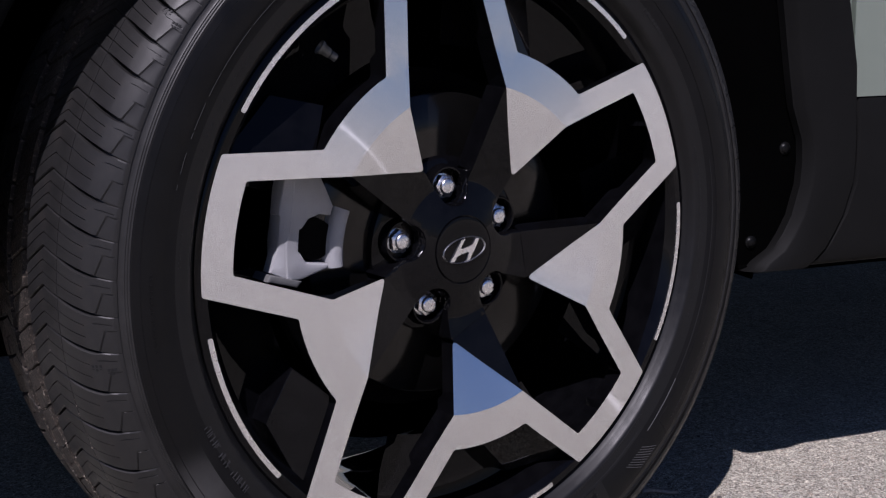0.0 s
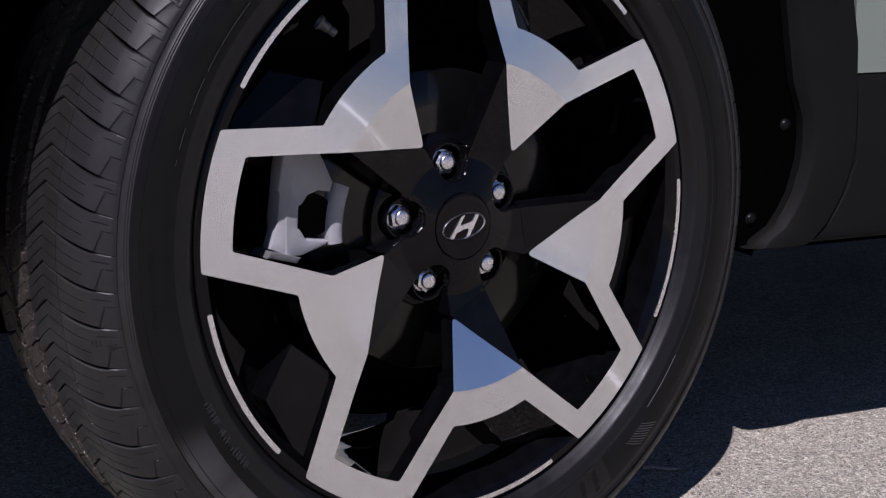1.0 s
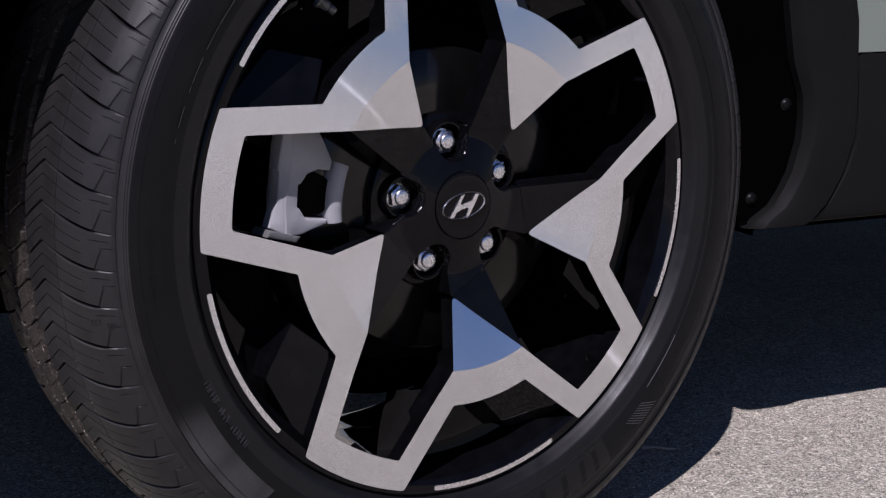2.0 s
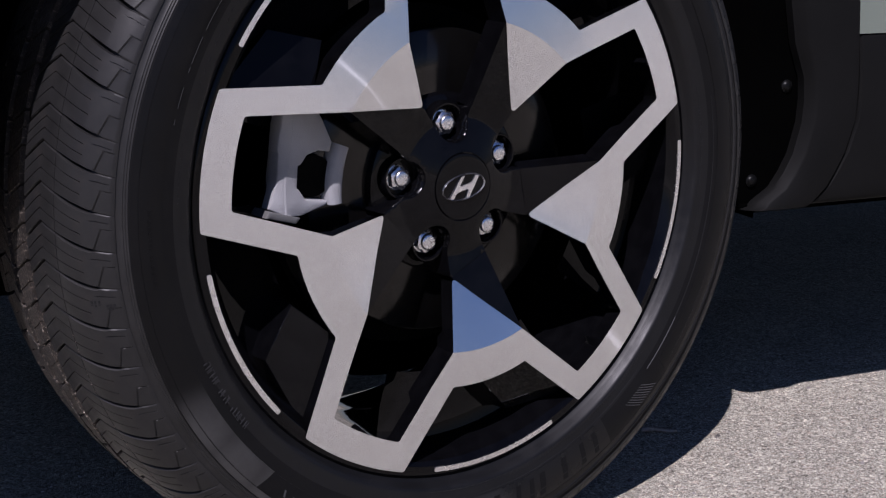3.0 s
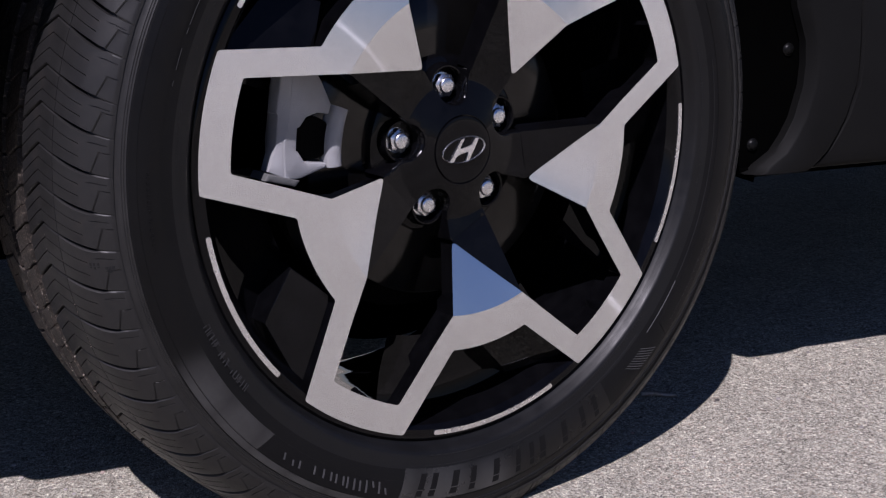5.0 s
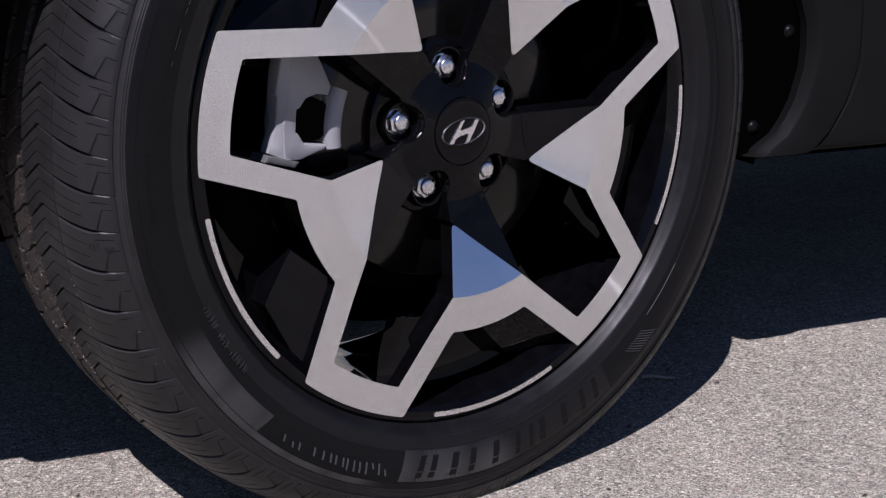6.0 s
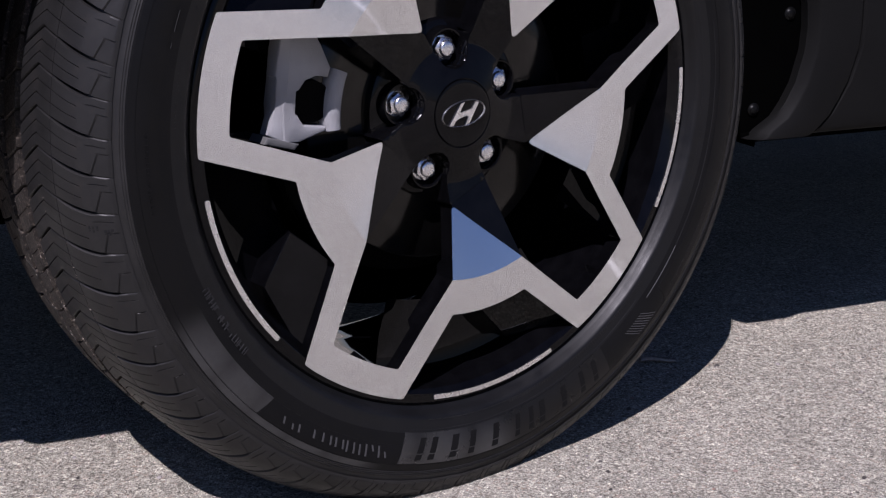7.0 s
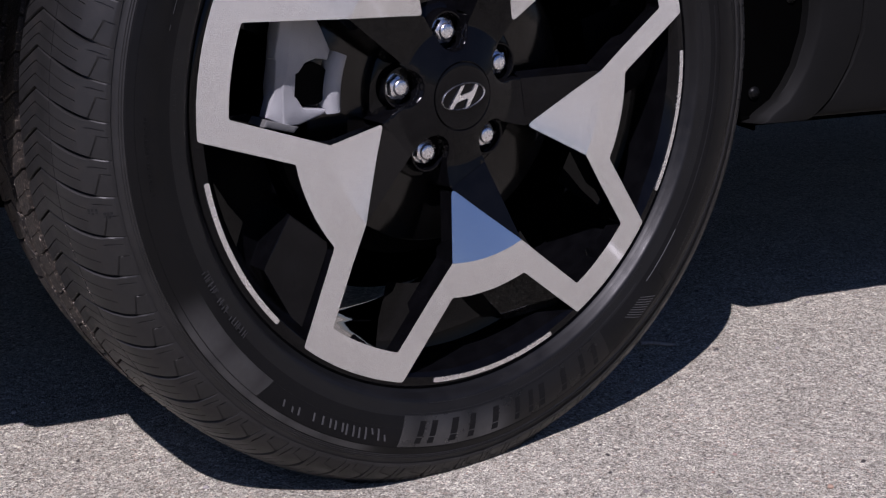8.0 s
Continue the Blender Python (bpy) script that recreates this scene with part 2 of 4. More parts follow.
def sheet(outline, height, rings=(), step=0.006, ring_step=0.004, creases=()):
    """Fills a 2D outline (x, z) with triangles, its y given by height(r, angle); rings: radii that get points of their own, creases: radii that get edges too."""
    edge = dense(outline, step)
    pts = list(edge)
    n = len(edge)
    ties = [(i, (i + 1) % n) for i in range(n)]
    for r in tuple(rings) + tuple(creases):
        count = int(2 * math.pi * r / (ring_step / 2 if r in creases else ring_step))
        last = None
        for i in range(2 * count):
            p = p2(r, i * 360 / count)
            if not inside(p, edge) or min((p - q).length for q in edge) < (0.0005 if r in creases else 0.0012):
                last = None
                continue
            if i >= count and r not in creases:
                break
            k = next((j for j in range(n, len(pts)) if (pts[j] - p).length < 1e-5), None) if i >= count else None
            if k is None:
                pts.append(p)
                k = len(pts) - 1
            if r in creases and last is not None and (last, k) not in ties:
                ties.append((last, k))
            last = k
    verts, _, faces, _, _, _ = mathutils.geometry.delaunay_2d_cdt(pts, ties, [], 1, 1e-6)
    bm = bmesh.new()
    made = [bm.verts.new((v.x, height(v.length, math.atan2(v.y, v.x)), v.y)) for v in verts]
    for f in faces:
        bm.faces.new([made[i] for i in f])
    return bm, edge


# ---- ground ----
def road_z(x, y):
    """The worn road, a little raised ahead of the wheel and lowered behind it to fit shadow edges to the camera's view.
    """
    along = np.interp(x, [-1.3, -0.5, -0.20, -0.185, -0.16, -0.13, -0.105, -0.09, 0.10, 0.14, 0.22, 0.32, 0.5, 1.2, 4.0], [0, 0.9, 1.0, 0.97, 0.75, 0.30, 0.05, 0, 0, -0.25, -0.62, -0.74, -0.76, -0.76, 0])
    across = np.interp(y, [-0.8, -0.15, 0.5, 1.2], [0, 1, 1, 0])
    return 0.0115 * float(along * across)


def ground():
    bm = bmesh.new()
    xs = [-900, -60, -6, -1.3] + [-1.1 + 0.1 * i for i in range(7)] + [-0.45 + 0.015 * i for i in range(31)] + [0.03 + 0.03 * i for i in range(20)] + [0.9, 1.2, 1.6, 4, 60, 900]
    ys = [-900, -60, -6, -1.2] + [-0.8 + 0.05 * i for i in range(41)] + [1.6, 6, 60, 900]
    grid = [[bm.verts.new((x, y, road_z(x, y))) for y in ys] for x in xs]
    for i in range(len(xs) - 1):
        for j in range(len(ys) - 1):
            bm.faces.new((grid[i][j], grid[i + 1][j], grid[i + 1][j + 1], grid[i][j + 1])).smooth = True
    data = bpy.data.meshes.new("ground")
    bm.to_mesh(data)
    bm.free()
    data.materials.append(ASPHALT)
    return tagged(new("ground", data), "sunlit worn grey-brown asphalt with exposed aggregate", "asphalt", kind="structure")


ground()

# ---- car ----
car = tagged(thing("car"), "sage green car with dark grey plastic cladding, front wheel turned", "car")

# ---- wheel: rim ----
# face corners as (radius, degrees) of one fifth of the wheel
TIP, G, H = (0.0847, 118.6), (0.1502, 116.8), (0.1506, 148.0)
E, F = (0.1840, 145.7), (0.1837, 119.2)
RW, RO = 0.2377, 0.2652         # window's outer edge, face's outer edge
C_A, D_A, I_A, J_A = 159.45, 106.04, 156.3, 109.43
MID = 168.87


def face_y(r, a=0.0):
    return float(np.interp(r, [0.0847, 0.1503, 0.1837, 0.2655], [-0.0092, -0.0288, -0.0257, -0.0215]))


def spoke_outline():
    """One spoke with its two arms and half of the rim bridges on both sides, anticlockwise from outside."""
    pts, keep = [], set()

    def put(more, hold=False):
        for p in more:
            if hold:
                keep.add(len(pts))
            pts.append(p)

    put([p2(RO, J_A), p2(*F)])
    put(arc2(0.184, F[1], E[1])[1:-1])
    put([p2(*E), p2(RO, I_A)])
    put(arc2(RO, I_A, MID)[1:-1])
    put([p2(RO, MID), p2(RW, MID)], True)
    put(arc2(RW, MID, C_A)[1:-1])
    put([p2(RW, C_A), p2(*H), p2(*TIP), p2(*G), p2(RW, D_A)])
    put(arc2(RW, D_A, MID - 72)[1:-1])
    put([p2(RW, MID - 72), p2(RO, MID - 72)], True)
    put(arc2(RO, MID - 72, J_A)[1:-1])
    return rounded(pts, 0.0035, keep)


def spoke_mesh():
    outline = spoke_outline()
    bm, edge = sheet(outline, lambda r, a: face_y(r) - 0.0004, rings=(0.1, 0.115, 0.13, 0.165, 0.18, 0.20, 0.22, 0.245, 0.255), ring_step=0.003, creases=(0.1503,))
    data = bpy.data.meshes.new("spoke_face")
    uv = bm.loops.layers.uv.new("turned")
    bm.normal_update()
    for f in bm.faces:
        if f.normal.y > 0:
            f.normal_flip()
        f.smooth = True
        for l in f.loops:
            a = math.atan2(l.vert.co.z, l.vert.co.x)
            l[uv].uv = (a, Vector((l.vert.co.x, l.vert.co.z)).length * 8)
    bm.normal_update()
    for e in bm.edges:
        if len(e.link_faces) == 2 and e.calc_face_angle(0) > radians(8):
            e.smooth = False
    bm.to_mesh(data)
    bm.free()
    data.materials.append(ALLOY)
    return data, edge


def on_seam(p):
    a = math.degrees(math.atan2(p.y, p.x)) % 360
    return abs(a - MID) < 0.02 or abs(a - (MID - 72)) < 0.02


def spoke_walls(edge, k, bm):
    """The black side walls behind a spoke's bright face, with a small rounded edge."""
    n = len(edge)
    turn = Matrix.Rotation(k * FIFTH, 2)
    cols = []
    for i, p in enumerate(edge):
        t = (edge[(i + 1) % n] - edge[i - 1]).normalized()
        out = Vector((-t.y, t.x))      # away from the face
        if on_seam(p):
            rad = p.normalized()
            out = rad if p.length > 0.25 else -rad
        r = p.length
        y = face_y(r)
        back = 0.022 if r < 0.14 else 0.030 if r < 0.20 else 0.021
        rows = [(0.0017 * math.sin(radians(18 * i)), y - 0.0003 + 0.0021 * (1 - math.cos(radians(18 * i)))) for i in range(6)] + [(0.0025, y + 0.012), (0.0036, y + back)]
        cols.append([bm.verts.new((q.x, yy, q.y)) for q, yy in (((turn @ (p + out * d)), yy) for d, yy in rows)])
    for i in range(n):
        j = (i + 1) % n
        if on_seam(edge[i]) and on_seam(edge[j]):
            continue
        for a in range(7):
            bm.faces.new((cols[i][a], cols[j][a], cols[j][a + 1], cols[i][a + 1])).material_index = int(a < 5)


def wheel_casting():
    """Black barrel, lip, hub star, side walls and facets of the alloy wheel: one casting."""
    bm = bmesh.new()
    # lip and barrel, outside to inside of the car
    revolve([(-0.010, 0.2735), (-0.0165, 0.2735), (-0.0195, 0.2715), (-0.0212, 0.2685), (-0.0215, 0.2655), (-0.0214, 0.2600), (-0.0195, 0.2572),
             (-0.014, 0.2540), (-0.006, 0.2500), (0.002, 0.2475), (0.012, 0.2465), (0.030, 0.2457), (0.060, 0.2450), (0.084, 0.2447), (0.112, 0.2446), (0.124, 0.2452), (0.170, 0.2496), (0.180, 0.2504), (0.186, 0.2518), (0.192, 0.262), (0.195, 0.2720), (0.185, 0.2720)], 160, bm=bm)
    return bm


def hub_y(r, a=0.0):
    return float(np.interp(r, [0.0, 0.0316, 0.0625, 0.0645, 0.0847], [-0.0126, -0.0126, -0.0046, -0.0048, -0.0091]))


NUT_R, NUT_A = 0.05715, 96.4
NOTCH_N = (0.072, 150.5)


def hub_outline():
    """Black star of the hub seen from outside: between the spoke tips it is cut by the pockets of the nuts."""
    pts = []
    for k in range(5):
        o = 72 * k
        pts.append(p2(TIP[0] + 0.0003, TIP[1] + o))
        pts.append(p2(NOTCH_N[0], NOTCH_N[1] + o))
        nut = p2(NUT_R, NUT_A + 72 + o)
        for i in range(9):
            a = NUT_A + 72 + o - 180 - 82 + 164 * (8 - i) / 8 + 0
            pts.append(nut + p2(0.0175, a))
    return pts


wheel_data = bpy.data.meshes.new("wheel")
casting = wheel_casting()
bmesh.ops.recalc_face_normals(casting, faces=casting.faces)
finish(casting, wheel_data, 32)
wheel_data.materials.append(BLACK)
wheel = new("wheel", wheel_data)
wheel.parent = car
wheel.location = (0, 0, HUB_Z)
tagged(wheel, "five-spoke alloy wheel, gloss black with machined silver faces")
spoke_data, spoke_edge = spoke_mesh()


def spoke_body():
    """Black side walls of one spoke and the sloped facet from its long side down to the nut pocket."""
    bm = bmesh.new()
    spoke_walls(spoke_edge, 0, bm)
    tip, far = polar(TIP[0], TIP[1], face_y(TIP[0]) + 0.0003), polar(H[0], H[1], face_y(H[0]) + 0.0006)
    low, low2 = polar(NOTCH_N[0] - 0.0004, NOTCH_N[1], -0.0066), polar(H[0] + 0.0005, H[1] + 1.2, -0.004)
    inner = polar(NOTCH_N[0] + 0.003, NOTCH_N[1] + 2.5, 0.012)
    a, b, c, d, e = (bm.verts.new(v) for v in (tip, far, low, low2, inner))
    bm.faces.new((a, b, c))
    bm.faces.new((c, b, d, e))
    # steep gusset in the corner between the arm and the rim, with a softened ridge
    ridge = [polar(*c) for c in ((0.1815, 147.2, -0.012), (0.1927, 134.6, 0.002), (0.2374, 141.3, 0.003), (0.2509, 153.2, -0.005))]
    foot = [polar(*c) for c in ((0.2530, 157.6, -0.010), (0.1880, 148.6, -0.016))]
    top = [bm.verts.new(v) for v in ridge]
    bm.faces.new(top + [bm.verts.new(v) for v in foot])
    mid = sum(ridge, Vector()) / 4 + polar(0.01, 155, -0.01)
    rows = [top]
    for grow, back in ((0.0005, 0.0002), (0.0010, 0.0007), (0.0013, 0.0014), (0.0030, 0.026)):
        rows.append([bm.verts.new(v + Vector(((v - mid).x, 0, (v - mid).z)).normalized() * grow + Vector((0, back, 0))) for v in ridge])
    for p, q in zip(rows, rows[1:]):
        for i in range(3):
            bm.faces.new((p[i], p[i + 1], q[i + 1], q[i]))
    # sloping floor of the pocket between the two arms
    floor = [[bm.verts.new(polar(r, 108 + 2 * i, y)) for r, y in ((0.1835, 0.0310), (0.2200, 0.0290), (0.2470, 0.0220))] for i in range(27)]
    for p, q in zip(floor, floor[1:]):
        for i in range(2):
            bm.faces.new((p[i], p[i + 1], q[i + 1], q[i]))
    bmesh.ops.recalc_face_normals(bm, faces=bm.faces)
    data = bpy.data.meshes.new("spoke")
    finish(bm, data, 32)
    for poly in data.polygons:
        if poly.area > 5e-4:
            poly.use_smooth = False
    data.materials.append(BLACK)
    data.materials.append(EDGE)
    return data


spoke_body_data = spoke_body()
for k in range(5):
    part("spoke", None, BLACK, wheel, data=spoke_body_data).rotation_euler = (0, -k * FIFTH, 0)


def joins_facet(p):
    """Is a point of the hub's outline on a line from a spoke's tip to the notch, where the spoke's facet goes on?"""
    for k in range(5):
        a, b = p2(TIP[0], TIP[1] + 72 * k), p2(NOTCH_N[0], NOTCH_N[1] + 72 * k)
        t = (p - a).dot(b - a) / (b - a).length_squared
        if -0.02 < t < 0.97 and (p - a - (b - a) * t).length < 0.0008:
            return True
    return False


def hub_body():
    """The black hub star with the walls of its nut pockets."""
    bm, edge = sheet(rounded(hub_outline(), 0.002), hub_y, rings=(0.036, 0.040, 0.050, 0.0610, 0.0625, 0.0645, 0.0655, 0.075), step=0.004, ring_step=0.003)
    bmesh.ops.delete(bm, geom=[f for f in bm.faces if Vector((f.calc_center_median().x, f.calc_center_median().z)).length < 0.0372], context="FACES")
    revolve([(hub_y(0.0394) - 0.00015, 0.0394), (-0.0126, 0.0316), (-0.0123, 0.0311), (-0.0105, 0.0310), (-0.0105, 0.0290)], 134, bm=bm)
    n = len(edge)
    cols = []
    for i, p in enumerate(edge):
        t = (edge[(i + 1) % n] - edge[i - 1]).normalized()
        out = Vector((t.y, -t.x))
        y = hub_y(p.length, 0)
        cols.append([bm.verts.new((q.x, yy, q.y)) for q, yy in ((p + out * d, y + e) for d, e in ((0, 0), (0.0006, 0.0002), (0.0011, 0.0011), (0.002, 0.03)))])
    for i in range(n):
        if joins_facet(edge[i]) and joins_facet(edge[(i + 1) % n]):
            continue
        for a in range(3):
            bm.faces.new((cols[i][a], cols[(i + 1) % n][a], cols[(i + 1) % n][a + 1], cols[i][a + 1]))
    bmesh.ops.remove_doubles(bm, verts=bm.verts, dist=1e-6)
    return bm


part("hub", hub_body(), BLACK, wheel, "gloss black star-shaped hub", smooth=32)


def nut_pocket():
    """The low outer half of a nut's pocket."""
    bm = bmesh.new()
    mid = polar(NUT_R, NUT_A, 0)
    rows = []
    for i in range(17):
        a = NUT_A - 96 + 192 * i / 16
        rows.append([bm.verts.new(mid + polar(r, a, y)) for y, r in ((0.0125, 0.0150), (0.0035, 0.0160), (0.0022, 0.0168), (0.0022, 0.0182), (0.0035, 0.0190), (0.014, 0.0205))])
    for a, b in zip(rows, rows[1:]):
        for j in range(5):
            bm.faces.new((a[j], b[j], b[j + 1], a[j + 1]))
    data = bpy.data.meshes.new("nut_pocket")
    bmesh.ops.recalc_face_normals(bm, faces=bm.faces)
    finish(bm, data, 32)
    data.materials.append(BLACK)
    return data


pocket_data = nut_pocket()
for k in range(5):
    part("nut_pocket", None, BLACK, wheel, data=pocket_data).rotation_euler = (0, -k * FIFTH, 0)
part("hub_flange", revolve([(0.016, 0.020), (0.0125, 0.024), (0.0125, 0.0780), (0.0145, 0.0820), (0.026, 0.084)], 72), BLACK, wheel)

for k in range(5):
    ob = part("spoke_face", None, ALLOY, wheel, "machined silver spoke face", data=spoke_data)
    ob.rotation_euler = (0, -k * FIFTH, 0)


def rim_stripe():
    o = arc2(0.2652, 116.9, 148.2, 20) + arc2(0.2606, 148.2, 116.9, 20)
    bm, edge = sheet(rounded(o, 0.002), lambda r, a: -0.0228, step=0.004)
    data = bpy.data.meshes.new("rim_stripe")
    ext = bmesh.ops.extrude_face_region(bm, geom=bm.faces[:])
    bmesh.ops.translate(bm, vec=(0, 0.0025, 0), verts=[v for v in ext["geom"] if isinstance(v, bmesh.types.BMVert)])
    bmesh.ops.recalc_face_normals(bm, faces=bm.faces)
    uv = bm.loops.layers.uv.new("turned")
    for f in bm.faces:
        for l in f.loops:
            l[uv].uv = (math.atan2(l.vert.co.z, l.vert.co.x), Vector((l.vert.co.x, l.vert.co.z)).length * 8)
    bm.to_mesh(data)
    bm.free()
    data.materials.append(STRIPE)
    return data


stripe_data = rim_stripe()
for k in range(5):
    part("rim_stripe", None, STRIPE, wheel, "thin silver stripe", data=stripe_data).rotation_euler = (0, -k * FIFTH, 0)


def lug_nut():
    bm = bmesh.new()
    prof = [(0.000, 0.0), (0.0001, 0.0050), (0.0007, 0.0068), (0.0018, 0.0077), (0.0034, 0.0079)]
    revolve(prof, 36, bm=bm)
    # hexagon with a turned collar
    hexr = [(0.0037, 0.0086), (0.0047, 0.0112), (0.0125, 0.0112)]
    rings = []
    for y, r in [(0.0034, 0.0079)] + hexr:
        ring = []
        for i in range(36):
            a = i * 10.0
            flat = 0.0112 * math.cos(radians(30)) / math.cos(radians((a % 60) - 30))
            rr = r if y < 0.0040 else flat
            ring.append(bm.verts.new(polar(rr, a, y)))
        rings.append(ring)
    for a, b in zip(rings, rings[1:]):
        for i in range(36):
            bm.faces.new((a[i], a[(i + 1) % 36], b[(i + 1) % 36], b[i]))
    revolve([(0.0110, 0.0098), (0.0113, 0.0114), (0.0128, 0.0118), (0.0132, 0.0090)], 36, bm=bm)
    data = bpy.data.meshes.new("lug_nut")
    bmesh.ops.remove_doubles(bm, verts=bm.verts, dist=1e-6)
    bmesh.ops.recalc_face_normals(bm, faces=bm.faces)
    finish(bm, data, 35)
    data.materials.append(CHROME)
    return data


nut_data = lug_nut()
for k in range(5):
    ob = part("lug_nut", None, CHROME, wheel, "chrome hexagonal lug nut", data=nut_data)
    ob.location = polar(NUT_R, NUT_A + 72 * k, 0.0)
    ob.rotation_euler = (0, radians(17 * k + 6), 0)

cap = part("center_cap", revolve([(-0.0134, 0.0), (-0.0134, 0.012), (-0.0133, 0.0235), (-0.0132, 0.0290), (-0.0129, 0.0301), (-0.0123, 0.0304), (-0.0095, 0.0304)], 72), BLACK, wheel, "gloss black centre cap")


def emblem():
    """A slanted silver oval ring with two leaning strokes."""
    bm = bmesh.new()
    lean = 0.10

    def oval(rx, rz, n=56):
        return [Vector((rx * math.cos(2 * math.pi * i / n), rz * math.sin(2 * math.pi * i / n) + lean * rx * math.cos(2 * math.pi * i / n))) for i in range(n)]

    outer, mid, inner = oval(0.0240, 0.0120), oval(0.0233, 0.0114), oval(0.0226, 0.0107)
    a = [bm.verts.new((p.x, -0.0136, p.y)) for p in outer]
    b = [bm.verts.new((p.x, -0.0152, p.y)) for p in mid]
    c = [bm.verts.new((p.x, -0.0136, p.y)) for p in inner]
    for i in range(len(a)):
        j = (i + 1) % len(a)
        bm.faces.new((a[i], a[j], b[j], b[i]))
        bm.faces.new((b[i], b[j], c[j], c[i]))

    def stroke(points):
        points = [(x + 0.18 * z, z) for x, z in points]
        lo = [bm.verts.new((x, -0.0134, z)) for x, z in points]
        hi = [bm.verts.new((x * 0.97, -0.0150, z * 0.97)) for x, z in points]
        bm.faces.new(hi)
        for i in range(len(lo)):
            j = (i + 1) % len(lo)
            bm.faces.new((lo[i], lo[j], hi[j], hi[i]))

    # two leaning strokes tied by a rising bar
    stroke([(-0.0148, -0.0094), (-0.0106, -0.0104), (-0.0080, -0.0054), (-0.0040, -0.0038), (0.0036, -0.0022), (0.0054, -0.0032), (0.0036, -0.0106), (0.0074, -0.0098),
            (0.0112, -0.0010), (0.0150, 0.0090), (0.0108, 0.0100), (0.0084, 0.0042), (0.0042, 0.0028), (-0.0034, 0.0012), (-0.0052, 0.0020), (-0.0014, 0.0104), (-0.0054, 0.0094), (-0.0106, -0.0014)])
    return bm


part("emblem", emblem(), STRIPE, wheel, "slanted silver oval badge", smooth=0)


def valve():
    bm = bmesh.new()
    revolve([(0.0, 0.0), (0.0, 0.0036), (0.0012, 0.0042), (0.010, 0.0042), (0.0108, 0.0034), (0.0115, 0.0034), (0.0125, 0.0048), (0.024, 0.0056), (0.026, 0.007), (0.030, 0.007)], 20, bm=bm)
    return bm


v = part("valve_stem", valve(), rubber("valve_rubber", (0.05, 0.05, 0.048), (0.10, 0.10, 0.096), 0.22, 0.0001, 0.6), wheel, "short dark valve stem with cap")
v.matrix_local = look(polar(0.2150, 124.8, 0.0), polar(0.246, 127.3, 0.006)) @ pose(0, 0, 0, -90, 0, 0) @ Matrix.Scale(0.95, 4) @ Matrix.Scale(0.62, 4, (0, 1, 0))

# ---- wheel: tyre ----
SIDE = [(-0.0140, 0.2640), (-0.0180, 0.2700), (-0.0215, 0.2738), (-0.0235, 0.2750), (-0.0282, 0.2774), (-0.0303, 0.2790), (-0.0312, 0.2808), (-0.0316, 0.2850), (-0.0337, 0.2930), (-0.0352, 0.3000),
        (-0.0362, 0.3060), (-0.0366, 0.3120), (-0.0362, 0.3180), (-0.0353, 0.3230), (-0.0338, 0.3278), (-0.0331, 0.3294), (-0.0334, 0.3299), (-0.0326, 0.3304), (-0.0323, 0.3310), (-0.0326, 0.3317),
        (-0.0317, 0.3322), (-0.0314, 0.3328), (-0.0317, 0.3335), (-0.0308, 0.3342), (-0.0299, 0.3375), (-0.0282, 0.3420), (-0.0250, 0.3475), (-0.0190, 0.3525), (-0.0100, 0.3560)]
MIDDLE_Y = 0.0875


def side_y(r):
    """The outer side wall's y at a radius."""
    ys, rs = zip(*SIDE[2:])
    return float(np.interp(r, rs, ys))


CROWN_AT = np.linspace(0.0, 0.126, 253)
CROWN = np.interp(CROWN_AT, [0.0, 0.03, 0.052, 0.063, 0.073, 0.083, 0.093, 0.102, 0.109, 0.1145, 0.118, 0.122], [0.3745, 0.3742, 0.3734, 0.3725, 0.3711, 0.3688, 0.3652, 0.3603, 0.3548, 0.3484, 0.3425, 0.334])
CROWN[6:-6] = np.convolve(CROWN, np.hanning(15)[1:-1] / np.hanning(15).sum(), "valid")


def crown(y):
    """The tread's outer radius across its width, a little fuller on the inner side."""
    return float(np.interp((MIDDLE_Y - y) if y < MIDDLE_Y else (y - MIDDLE_Y) * 0.92, CROWN_AT, CROWN))


def settle(v):
    """Presses a point of the tyre flat on the road and lets the side wall bulge a little above it."""
    floor = -HUB_Z + 0.0006
    if v.z < -0.27:
        k = max(0.0, min(1.0, (-0.27 - v.z) / 0.08)) * math.exp(-(v.x / 0.12) ** 2)
        v.y += 0.004 * k * (1 if v.y > MIDDLE_Y else -1)
    if v.z < floor + 0.004:
        v.z = floor + max(0.0, (v.z - floor)) * 0.3 if v.z > floor else floor
    return v


def tyre_body():
    inner = [(2 * MIDDLE_Y - y, r) for y, r in reversed(SIDE)]
    belt = [(0.0, 0.3572), (0.012, 0.3605), (0.03, 0.3635), (0.06, 0.3650), (0.0875, 0.3654), (0.115, 0.3650), (0.145, 0.3635), (0.163, 0.3605), (0.175, 0.3572)]
    bm = revolve(SIDE + belt + inner, 288)
    for v in bm.verts:
        settle(v.co)
    return bm


tyre = part("tyre", tyre_body(), RUBBER, wheel, "black road tyre with a ribbed shoulder and worn tread", smooth=50)
tyre.data.materials.append(TREAD)
tyre.data.materials.append(BEAD)
for face in tyre.data.polygons:
    far = math.hypot(face.center.x, face.center.z)
    face.material_index = 1 if far > 0.3292 else 2 if far < 0.2915 else 0

